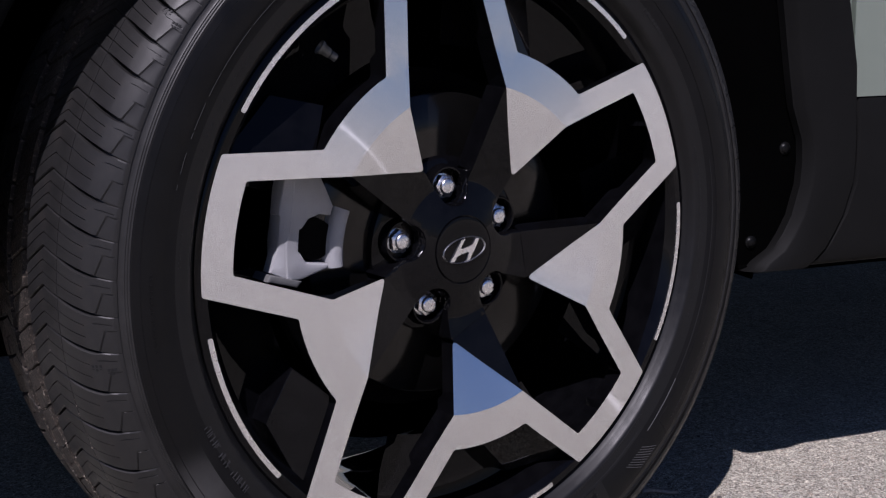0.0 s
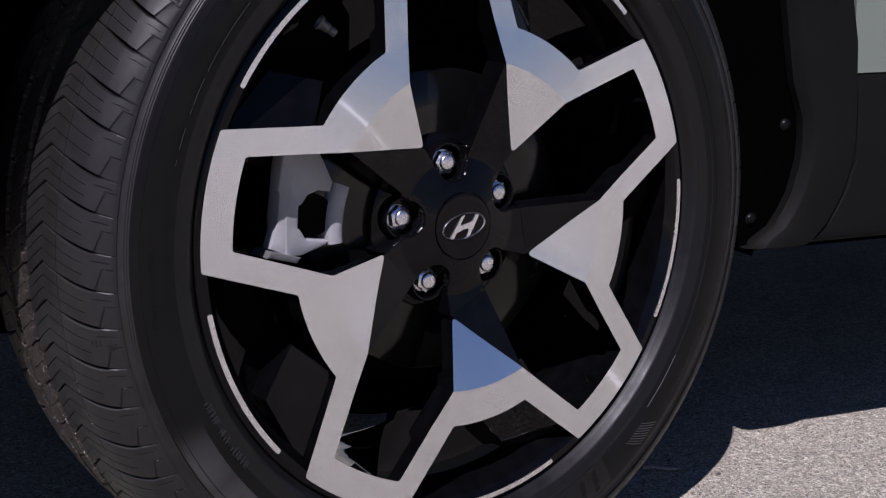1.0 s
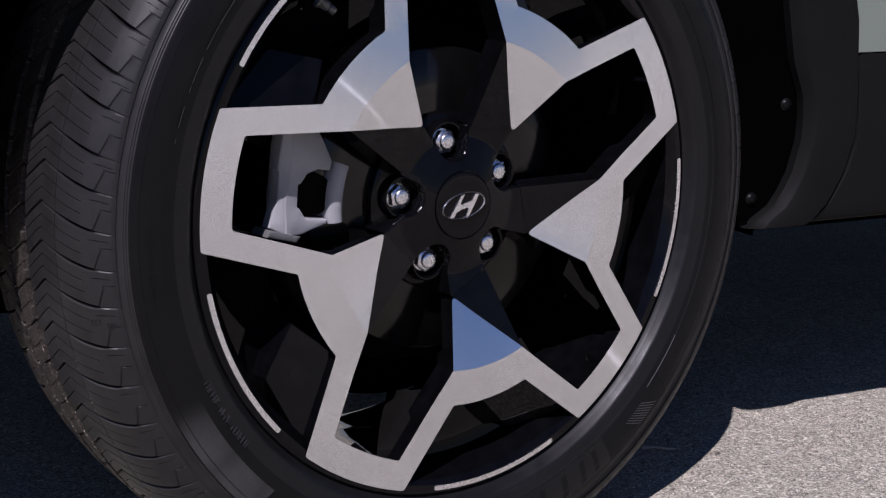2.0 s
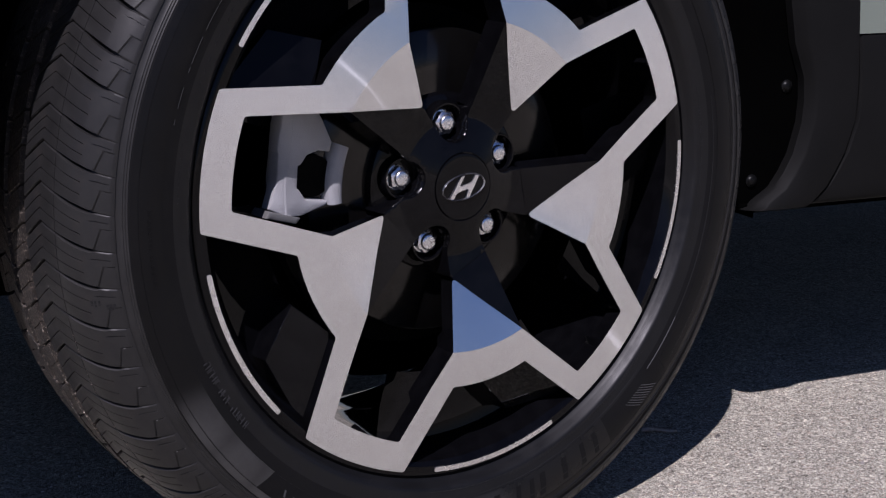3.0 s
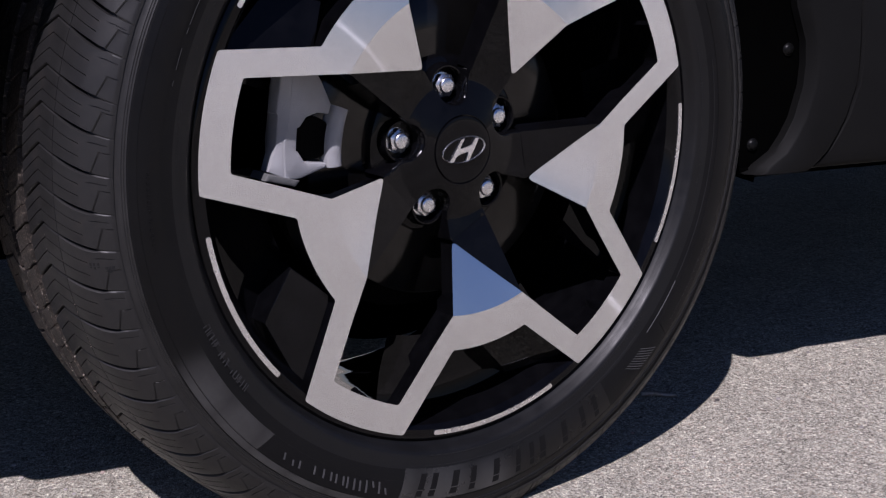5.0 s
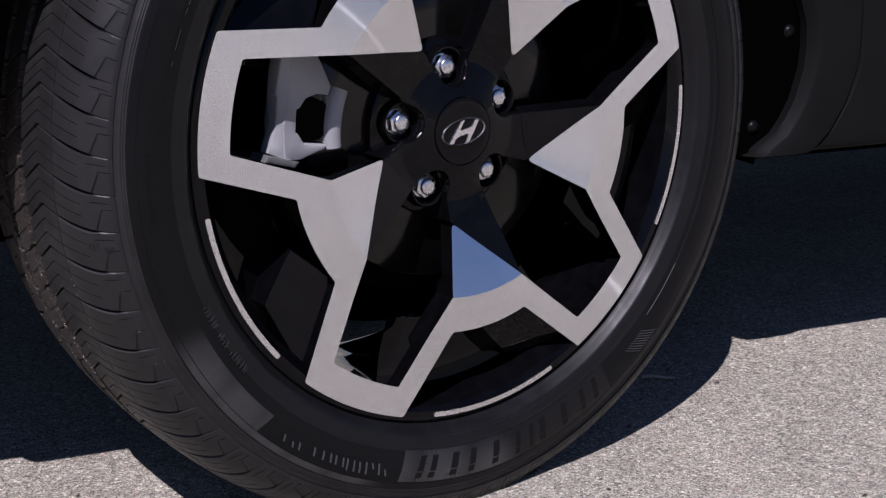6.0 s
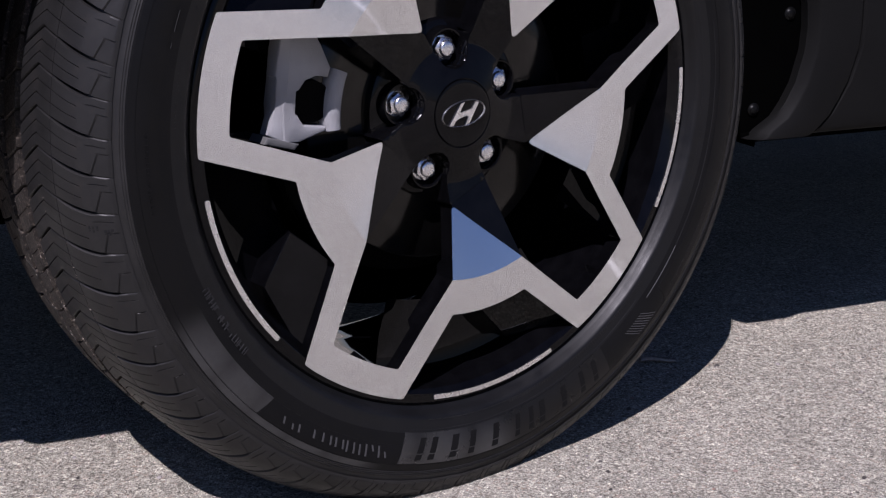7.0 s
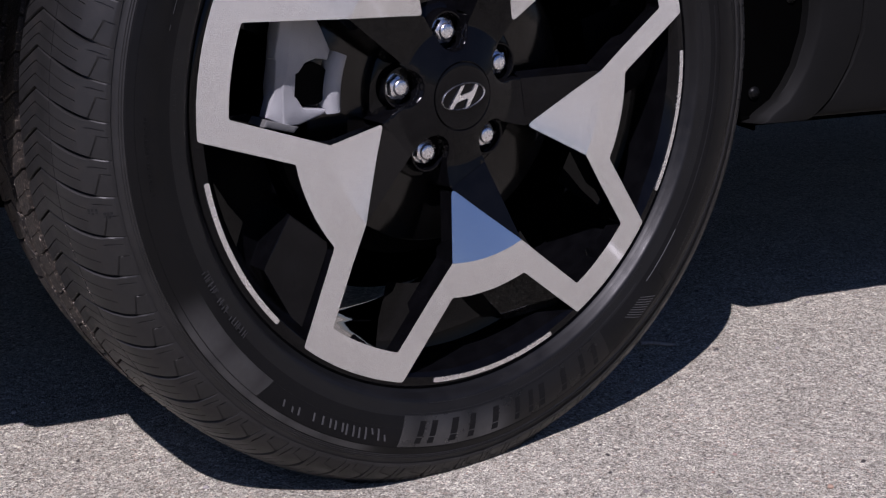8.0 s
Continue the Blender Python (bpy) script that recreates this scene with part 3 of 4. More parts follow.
# uneven tread pitches: the run on the front side, then three lengths in turn
rng = random.Random(11)
FRONT = [4.75, 5.8, 4.3, 5.8, 4.4, 4.9, 4.8, 4.8, 5.4, 5.6, 5.9, 5.3, 5.6, 5.0, 4.9, 4.9, 5.3]
LENGTHS = [rng.choice((4.45, 5.0, 5.6)) for _ in range(53)]
LENGTHS = FRONT + [v * (360.0 - sum(FRONT)) / sum(LENGTHS) for v in LENGTHS]
STARTS = [144.0 + sum(LENGTHS[:i]) for i in range(len(LENGTHS))]


def tread_piece(ys, starts, gap, pitch, sipes=(), sipe_to=-1.0, deep=0.009, shift=0.0, marks=None, dip=None):
    """One tread block over one pitch: ys across the tread, starts: its leading edge in degrees at each y, sipes: thin cuts at these fractions,
    dip: how far its top lies under the crown at a fraction of the pitch and a y."""
    bm = bmesh.new()
    cut = 0.075
    if marks is None:
        marks = [0.0, 0.03]
        for f in sipes:
            marks += [f - cut / pitch, f - cut / pitch * 0.9, f + cut / pitch * 0.9, f + cut / pitch]
        marks += [0.97, 1.0]

    def sunk(f, y):
        d = 0.0009 if f in (0.0, 1.0) else 0.0
        if y > sipe_to and any(abs(f - c) < cut / pitch * 0.95 for c in sipes):
            d = 0.003
        return max(d, dip(f, y) if dip else 0.0)

    cols = []
    for i, (y, s) in enumerate(zip(ys, starts)):
        r = crown(y)
        g = gap[i] if isinstance(gap, list) else gap
        a0, a1 = shift + s + g / 2, shift + s + pitch - g / 2
        top = [bm.verts.new(polar(r - sunk(f, y), a0 + (a1 - a0) * f, y)) for f in marks]
        cols.append([bm.verts.new(polar(r - deep, a0, y))] + top + [bm.verts.new(polar(r - deep, a1, y))])
    for a, b in zip(cols, cols[1:]):
        for i in range(len(a) - 1):
            bm.faces.new((a[i], a[i + 1], b[i + 1], b[i]))
    for c in (cols[0], cols[-1]):
        bm.faces.new(c)
    return bm


def cross_line(y):
    """Degrees by which the groove between two shoulder blocks has turned at a place across the tread."""
    return float(np.interp(y, [-0.0310, -0.0225, -0.0190, -0.0030, 0.0108], [2.10, 1.68, 1.58, 0.75, 0.0]))


def shoulder_piece(pitch, shift=0.0):
    """A shoulder block: a deep groove that ends short of the side wall, two thin cuts, and a fine stepped line round a low field."""
    end, low, top_y, foot = -0.0225, -0.0266, -0.0190, -0.0306
    back = 1 - 2.95 / pitch             # where the stepped line turns to the side wall
    cut, fine = 0.05 / pitch, 0.075 / pitch
    marks = {0.0, 0.024, 0.046, 0.954, 0.976, 1.0}
    for c, w in ((1 / 3, cut), (2 / 3, cut), (1.0 / pitch, cut * 1.2), (back, fine)):
        marks |= {c - w * 1.3, c - w, c + w, c + w * 1.3}
    marks |= {f for f in (i / 26 for i in range(2, 25)) if min(abs(f - m) for m in marks) > 0.015}
    marks = sorted(marks)
    # rows: fixed places near the tread's middle, then rows that follow the stepped line, each with its place below (-) or above it
    rows = [(0, y) for y in (0.0108, 0.0102, 0.008, 0.004, -0.001, -0.006, -0.010, -0.0135, -0.0145, -0.0165)]
    rows += [(1, q) for q in (1.0, 0.7, 0.4, 0.2)] + [(2, d) for d in (0.0005, 0.00033, -0.00033, -0.0005)] + [(3, q) for q in (0.2, 0.5, 0.8, 0.9, 0.96, 1.0)]
    bm = bmesh.new()
    cols = []
    for kind, v in rows:
        top, sides = [], []
        for f in marks:
            leg = low + (end - low) * max(0.0, (f - back) / (1 - back))
            y = v if kind == 0 else leg + 0.0005 + v * (top_y - leg - 0.0005) if kind == 1 else leg + v if kind == 2 else leg - 0.0005 + v * (foot - leg + 0.0005)
            g = float(np.interp(y, [-0.0236, -0.0222, -0.012, 0.0, 0.0108], [0.05, 0.32, 0.46, 0.40, 0.16]))
            a = cross_line(y) + g / 2 + (pitch - g) * f
            d = 0.0012 if f in (0.0, 1.0) else 0.0
            if y > -0.0140 and min(abs(f - 1 / 3), abs(f - 2 / 3)) < cut * 1.1:
                d = 0.003
            if -0.029 < y < -0.021 and abs(f - 1.0 / pitch) < cut * 1.3:
                d = max(d, 0.0011)
            if kind == 2 and abs(v) < 0.0004 and f > back - fine * 1.1 or kind == 3 and abs(f - back) < fine * 1.1:
                d = max(d, 0.0017)
            elif kind == 3 and f > back:
                d = max(d, 0.0006)
            if kind == 3 and v > 0.93:
                d = max(d, 0.0010 if v < 1.0 else 0.0022)
            top.append(bm.verts.new(polar(crown(y) - d, shift + a, y)))
            if f in (0.0, 1.0):
                sides.append(bm.verts.new(polar(crown(y) - (0.009 if y > -0.0230 else 0.003), shift + a, y)))
        cols.append([sides[0]] + top + [sides[1]])
    for a, b in zip(cols, cols[1:]):
        for i in range(len(a) - 1):
            bm.faces.new((a[i], a[i + 1], b[i + 1], b[i]))
    for c in (cols[0], cols[-1]):
        bm.faces.new(c)
    return bm


def row_of_blocks(name, make, shift, material=None):
    """Blocks all round the tyre; those of one length share a mesh, those near the road are pressed flat."""
    shared = {}
    for a, pitch in zip(STARTS, LENGTHS):
        deg = a + shift
        low = abs(((deg + pitch / 2) - 270 + 180) % 360 - 180) < 30
        key = round(pitch, 3)
        if low or key not in shared:
            bm = make(pitch, deg if low else 0.0)
            bmesh.ops.recalc_face_normals(bm, faces=bm.faces)
            if low:
                for v in bm.verts:
                    settle(v.co)
            data = bpy.data.meshes.new(name)
            finish(bm, data, 35)
            data.materials.append(material or TREAD)
            if not low:
                shared[key] = data
        ob = part(name, None, TREAD, wheel, data=data if low else shared[key])
        if not low:
            ob.rotation_euler = (0, -radians(deg), 0)


row_of_blocks("shoulder_block", shoulder_piece, 0.8)
row_of_blocks("tread_block", lambda p, s: tread_piece([0.0118, 0.0124, 0.018, 0.026, 0.0332, 0.0346, 0.042, 0.052, 0.060, 0.0650, 0.0662], [0.0, -0.03, -0.27, -0.6, -0.9, -0.86, -0.3, 0.55, 1.25, 1.7, 1.8],
                                                     [0.12, 0.10, 0.10, 0.10, 0.14, 0.30, 0.36, 0.36, 0.36, 0.36, 0.36], p, (1 / 3, 2 / 3), 0.0, 0.008, s), 0.8)
row_of_blocks("tread_block", lambda p, s: tread_piece([0.0780, 0.084, 0.0905, 0.098, 0.1050], [0.0, 0.5, 1.0, 1.5, 2.0], 0.34, p, (0.5,), 0.0, 0.008, s), 1.3, GRITTY)
row_of_blocks("tread_block", lambda p, s: tread_piece([0.1160, 0.122, 0.131, 0.140, 0.1475], [1.0, 0.4, -0.5, 0.1, 0.5], 0.40, p, (0.5,), 0.0, 0.008, s), 2.1, GRITTY)
row_of_blocks("shoulder_block", lambda p, s: tread_piece([0.1500, 0.157, 0.167, 0.177, 0.187, 0.1975, 0.2055], [0.0, 0.3, 0.75, 1.15, 1.4, 1.5, 1.55], 0.40, p, (), 0.0, 0.009, s), 2.7, GRITTY)


def road_grit():
    """Tiny stones caught along the edges of the tread blocks low on the front of the tyre."""
    pick = random.Random(8)
    verts, faces = [], []
    for i in range(1500):
        deg = pick.triangular(182, 236, 214)
        y = pick.choice((0.0113, 0.0113, 0.0343, 0.0660, 0.0660, 0.0782, 0.0782, 0.0915, 0.1048, 0.1162, 0.1310, 0.1473)) + pick.gauss(0, 0.00045)
        s = pick.choice((0.0002, 0.00025, 0.0003, 0.0004, 0.0006)) * pick.uniform(0.8, 1.2)
        mid = polar(crown(y) - pick.uniform(0.0, 0.0012), deg, y)
        base = len(verts)
        for d in ((1, 0, 0), (-1, 0, 0), (0, 1, 0), (0, -1, 0), (0, 0, 1), (0, 0, -1)):
            verts.append(mid + Vector(d) * s * pick.uniform(0.7, 1.4))
        for a, b in ((0, 2), (2, 1), (1, 3), (3, 0)):
            faces.append((base + a, base + b, base + 4))
            faces.append((base + b, base + a, base + 5))
    data = bpy.data.meshes.new("road_grit")
    data.from_pydata(verts, [], faces)
    m = Nodes("grit_stone")
    m.set(Base_Color=m.ramp(m.add("NewGeometry").outputs["Random Per Island"], (0.0, (0.08, 0.06, 0.045)), (0.7, (0.20, 0.165, 0.13)), (1.0, (0.50, 0.45, 0.39))), Roughness=0.7)
    data.materials.append(m.mat)
    return tagged(part("road_grit", None, m.mat, wheel, "tiny stones stuck in the tread", data=data), kind="stuff")


road_grit()

# raised bands, fields and lettering of the outer side wall


def band(a0, a1, radii, lift=0.0005, steps=None, skew=0.0, bm=None, taper=0.0):
    """A raised strip on the side wall over the given radii; skew turns its ends, taper narrows its start towards the outer edge."""
    bm = bm or bmesh.new()
    steps = steps or max(1, int(abs(a1 - a0) / 1.25))
    lo, hi = radii[0], radii[-1]
    grid = []
    for i in range(steps + 1):
        a = a0 + (a1 - a0) * i / steps
        row = []
        for j, r in enumerate(radii):
            r = hi - (hi - r) * (1 - taper * (1 - i / steps) ** 1.6)
            end = 0.0015 if j in (0, len(radii) - 1) else -lift
            row.append(bm.verts.new(settle(polar(r, a + skew * (r - lo) / (hi - lo), side_y(r) + end))))
        grid.append(row)
    for a, b in zip(grid, grid[1:]):
        for j in range(len(radii) - 1):
            bm.faces.new((a[j], b[j], b[j + 1], a[j + 1]))
    for row in (grid[0], grid[-1]):
        low = [bm.verts.new(v.co + Vector((0, 0.0015, 0))) for v in row]
        for j in range(len(row) - 1):
            bm.faces.new((row[j], row[j + 1], low[j + 1], low[j]))
    return bm


def radii(lo, hi, n=6):
    return [lo - 0.0003] + [lo + (hi - lo) * i / n for i in range(n + 1)] + [hi + 0.0003]


part("sidewall_band", band(-41, 225.0, radii(0.3036, 0.3222), 0.0004, skew=-1.0), SHEEN_RUBBER, wheel, "smooth band of the side wall")
part("sidewall_field", band(225.3, 253.6, radii(0.3040, 0.3218), 0.0002, skew=-1.0), MATTE, wheel, "matte textured field with small lettering")
part("sidewall_ring", band(0, 360, radii(0.3228, 0.3284, 3), 0.0002), SHEEN_RUBBER, wheel)
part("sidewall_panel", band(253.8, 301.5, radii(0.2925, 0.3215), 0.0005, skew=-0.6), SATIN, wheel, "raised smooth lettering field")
# lighter rubber paints in the sun's glint on this thin raised line
for a0, a1 in ((130.0, 136.5), (137.1, 145.0), (145.3, 149.2), (150.4, 154.6), (155.1, 156.0), (158.2, 161.4), (163.0, 163.8)):
    part("sidewall_line", band(a0, a1, radii(0.3004, 0.3007, 1), 0.0007), FAINT, wheel)
part("sidewall_line", band(315.7, 327.5, radii(0.2985, 0.2989, 1), 0.0007), PALE, wheel)
part("sidewall_line", band(328.2, 372, radii(0.2984, 0.2989, 1), 0.0006), MARK, wheel)
part("sidewall_line", band(255, 314, radii(0.2902, 0.2906, 1), 0.0004), MARK, wheel)


def fine_print(name, bm, material):
    """Lettering too small to read: raised bars joined into one part."""
    return tagged(part(name, bm, material, wheel), kind="stuff")


def bars(spans, lo, hi, lift, skew=0.0):
    bm = bmesh.new()
    for a0, a1 in spans:
        band(a0, a1, [lo - 0.0002, lo, (lo + hi) / 2, hi, hi + 0.0002], lift, 2, skew, bm)
    return bm


def evenly(a0, a1, n, fill, jitter=0.0):
    w = (a1 - a0) / n
    out = []
    for i in range(n):
        s = a0 + i * w + rng.uniform(-jitter, jitter) * w
        out.append((s, s + w * fill))
    return out


def strokes(a0, a1, n, lo, hi, lift):
    """Worn lettering that cannot be read: short upright and cross strokes of uneven height."""
    bm, w = bmesh.new(), (a1 - a0) / n
    for i in range(n):
        s = a0 + i * w + rng.uniform(-0.08, 0.08) * w
        if rng.random() < 0.12:
            continue
        cut = rng.choice((0.0, 0.0, 0.25, 0.45)) * (hi - lo)
        low, high = (lo + cut, hi) if rng.random() < 0.5 else (lo, hi - cut)
        band(s, s + w * 0.2, [low - 0.0002, low, (low + high) / 2, high, high + 0.0002], lift, 1, 0.0, bm)
        if rng.random() < 0.65:
            r = rng.choice((lo, (lo + hi) / 2, hi - 0.0007))
            band(s + w * 0.24, s + w * rng.uniform(0.6, 0.85), [r - 0.0001, r, r + 0.0004, r + 0.0007, r + 0.0008], lift, 1, 0.0, bm)
        if rng.random() < 0.4:
            band(s + w * 0.62, s + w * 0.78, [lo - 0.0002, lo, (lo + hi) / 2, hi - cut, hi - cut + 0.0002], lift, 1, 0.0, bm)
    return bm


BIG = [(257.3, 258.5), (259.9, 261.1), (264.3, 265.7), (268.3, 269.5), (273.4, 274.7), (278.6, 279.6), (281.8, 282.8), (284.3, 285.6), (289.8, 291.0), (294.6, 295.7), (298.0, 299.1)]
for span in BIG:
    part("letter_bar", bars([span], 0.2970, 0.3178, 0.0008, -1.0), MATTE, wheel, "large dark raised letter bar")
SMALL = [(228.5, 0.3108, 0.3165), (230.5, 0.3124, 0.3172), (231.8, 0.3103, 0.3168), (234.9, 0.3086, 0.3158), (236.8, 0.3080, 0.3157), (238.4, 0.3080, 0.3157), (239.5, 0.3080, 0.3160), (241.0, 0.3080, 0.3160),
         (241.9, 0.3076, 0.3174), (243.3, 0.3076, 0.3174), (244.5, 0.3080, 0.3174), (245.8, 0.3066, 0.3176), (247.0, 0.3066, 0.3120), (248.4, 0.3063, 0.3168), (249.8, 0.3110, 0.3168)]
for a0, lo, hi in SMALL:
    part("small_letter_bar", bars([(a0, a0 + 0.32)], lo, hi, 0.0007, 0.5), PALE, wheel, "small pale raised letter bar")
fine_print("stripe_lettering", bars(evenly(307.4, 313.0, 9, 0.24), 0.3040, 0.3190, 0.0007, 2.4), PALE)
fine_print("sidewall_lettering", strokes(202.0, 216.5, 19, 0.2888, 0.2950, 0.0009), FAINT)
fine_print("sidewall_lettering", bars(evenly(354.0, 376.0, 34, 0.4, 0.25), 0.2838, 0.2860, 0.0004), MARK)
fine_print("sidewall_lettering", bars(evenly(340.0, 352.0, 20, 0.35, 0.25), 0.2870, 0.2888, 0.0004), MARK)
fine_print("sidewall_lettering", bars(evenly(166.0, 176.0, 16, 0.4, 0.25), 0.2880, 0.2896, 0.0004), MARK)
fine_print("sidewall_lettering", bars(evenly(176.0, 188.0, 15, 0.35, 0.3), 0.3130, 0.3150, 0.0011), RUBBER)
fine_print("sidewall_lettering", bars(evenly(140.0, 158.0, 9, 0.3, 0.3), 0.2866, 0.2872, 0.0005), MARK)
fine_print("sidewall_lettering", bars(evenly(321.0, 338.0, 26, 0.4, 0.3), 0.3150, 0.3172, 0.0011), MARK)
fine_print("rim_serration", bars(evenly(259.0, 278.0, 12, 0.72), 0.2812, 0.2820, 0.0006), MARK)
fine_print("rim_serration", bars(evenly(278.0, 318.0, 60, 0.5, 0.15), 0.2812, 0.2845, 0.0006), MARK)
fine_print("sidewall_lettering", bars(evenly(40.0, 47.0, 8, 0.45, 0.2), 0.2900, 0.2935, 0.0005), MARK)



def block_print(deg, y0, y1, n):
    """A few tiny raised marks on a shoulder block."""
    bm = bmesh.new()
    for i in range(n):
        y = y0 + (y1 - y0) * i / (n - 1)
        for a0, a1 in ((deg, deg + 0.35), (deg + 0.5, deg + 0.62 + 0.2 * (i % 2))):
            rows = [[bm.verts.new(polar(crown(yy) + d, a, yy)) for a in (a0, a1)] for yy, d in ((y - 0.0007, -0.0004), (y - 0.0005, 0.0004), (y + 0.0005, 0.0004), (y + 0.0007, -0.0004))]
            for p, q in zip(rows, rows[1:]):
                bm.faces.new((p[0], p[1], q[1], q[0]))
    return bm


fine_print("block_marking", block_print(141.9, -0.0165, -0.0215, 3), MARK)
fine_print("block_marking", block_print(143.0, -0.0255, -0.0285, 3), MARK)
fine_print("block_marking", block_print(187.6, -0.0165, -0.0215, 3), MARK)
fine_print("block_marking", block_print(188.2, -0.0255, -0.0285, 3), MARK)

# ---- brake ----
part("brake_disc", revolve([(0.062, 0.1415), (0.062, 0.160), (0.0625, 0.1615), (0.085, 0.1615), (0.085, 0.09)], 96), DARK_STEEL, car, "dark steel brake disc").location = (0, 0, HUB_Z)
# added plate: closes the view and the sun's path through the wheel
part("added_back_plate", revolve([(0.095, 0.02), (0.098, 0.15), (0.092, 0.190), (0.096, 0.204)], 96), LINER, car, "added black plate that closes the wheel behind the brake disc").location = (0, 0, HUB_Z)
part("brake_hat", revolve([(0.0218, 0.0700), (0.0220, 0.0790), (0.0228, 0.1050), (0.0240, 0.1395), (0.0252, 0.1410), (0.0330, 0.1418), (0.062, 0.1420)], 96), HAT, car, "dull bare metal centre of the brake disc").location = (0, 0, HUB_Z)


def slab(outline, y0, y1, bevel, crease=None):
    """An outline in x and z given thickness along y, with a softened front edge; crease: how far the front lies back at x."""
    pts = dense([Vector(p) for p in outline], 0.004)
    n = len(pts)
    area = sum(pts[i - 1].x * p.y - p.x * pts[i - 1].y for i, p in enumerate(pts))
    turn = 1 if area > 0 else -1
    rings = [[], [], []]
    for i, p in enumerate(pts):
        t = (pts[(i + 1) % n] - pts[i - 1]).normalized()
        inward = Vector((-t.y, t.x)) * turn
        rings[0].append(p + inward * bevel)
        rings[1].append(p + inward * bevel * 0.35)
        rings[2].append(p)
    back = crease or (lambda x: 0.0)
    verts, _, faces, _, _, _ = mathutils.geometry.delaunay_2d_cdt(rings[0], [(i, (i + 1) % n) for i in range(n)], [], 1, 1e-6)
    bm = bmesh.new()
    made = [bm.verts.new((v.x, y0 + back(v.x), v.y)) for v in verts]
    for f in faces:
        bm.faces.new([made[i] for i in f])
    rows = [[bm.verts.new((p.x, y0 + back(p.x) + d, p.y)) for p in ring] for ring, d in ((rings[0], 0.0), (rings[1], bevel * 0.35), (rings[2], bevel))]
    rows.append([bm.verts.new((p.x, y1, p.y)) for p in rings[2]])
    for a, b in zip(rows, rows[1:]):
        for i in range(n):
            j = (i + 1) % n
            bm.faces.new((a[i], a[j], b[j], b[i]))
    bmesh.ops.remove_doubles(bm, verts=bm.verts, dist=1e-6)
    return bm


def caliper():
    left = [(-0.1672, 0.0800), (-0.1728, 0.0463), (-0.1715, 0.0446), (-0.1740, 0.0183), (-0.1778, 0.0071), (-0.1812, -0.0030), (-0.1644, -0.0120), (-0.1644, 0.0196), (-0.1609, 0.0410), (-0.1562, 0.0800)]
    right = [(-0.1602, 0.0800), (-0.1649, 0.0410), (-0.1684, 0.0196), (-0.1684, -0.0110), (-0.1520, -0.0115), (-0.1258, -0.0055), (-0.1247, -0.0018), (-0.1470, 0.0015), (-0.1533, 0.0112), (-0.1556, 0.0127),
             (-0.1537, 0.0318), (-0.1508, 0.0324), (-0.1439, 0.0400), (-0.1323, 0.0427), (-0.1207, 0.0402), (-0.1176, 0.0483), (-0.1270, 0.0690), (-0.1340, 0.0800)]
    return (slab(left, 0.012, 0.030, 0.0012, lambda x: 0.007 * max(0.0, (-0.1640 - x) / 0.02)), slab(right, 0.0124, 0.045, 0.0014, lambda x: 0.004 * max(0.0, (x + 0.1644) / 0.04)))


cal_left, cal_right = caliper()
cal = part("brake_caliper", cal_left, CALIPER, car, "rough cast aluminium brake caliper", smooth=30)
cal.location = (-0.0049, -0.0070, HUB_Z + 0.0012)
part("caliper_bridge", cal_right, CALIPER, cal, smooth=30)
part("brake_pad", slab([(-0.1842, -0.0035), (-0.1880, -0.0090), (-0.1590, -0.0175), (-0.1541, -0.0128)], 0.011, 0.050, 0.001), PAD, cal, "grey edge of a brake pad")
part("caliper_rail", revolve([(0.030, 0.1075), (0.0205, 0.1077), (0.0172, 0.1094), (0.0155, 0.1122), (0.0150, 0.1155), (0.0155, 0.1188), (0.0172, 0.1218), (0.0205, 0.1236), (0.030, 0.1238)], 20, close=True, a0=157.5, a1=183), CALIPER, cal)
# dark disc set in the caliper's opening to stand for the shade inside
part("caliper_hole_shade", revolve([(0.0232, 0.0), (0.0225, 0.018), (0.040, 0.020)], 32), DARK_STEEL, cal).location = (-0.134, 0, 0.020)

# ---- car body, in its own directions: u to the rear, v inwards, z up ----
CAR = pose(0, 0, 0, 0, 0, TURN)
V_SIDE = 0.107


def body_part(name, bm, material, label="", smooth=40, parent=None):
    bm.transform(CAR)
    return part(name, bm, material, parent or car, label, smooth)


def strip(sections, bm=None):
    bm = bm or bmesh.new()
    cols = [[bm.verts.new(p) for p in s] for s in sections]
    for a, b in zip(cols, cols[1:]):
        for i in range(len(a) - 1):
            bm.faces.new((a[i], a[i + 1], b[i + 1], b[i]))
    return bm


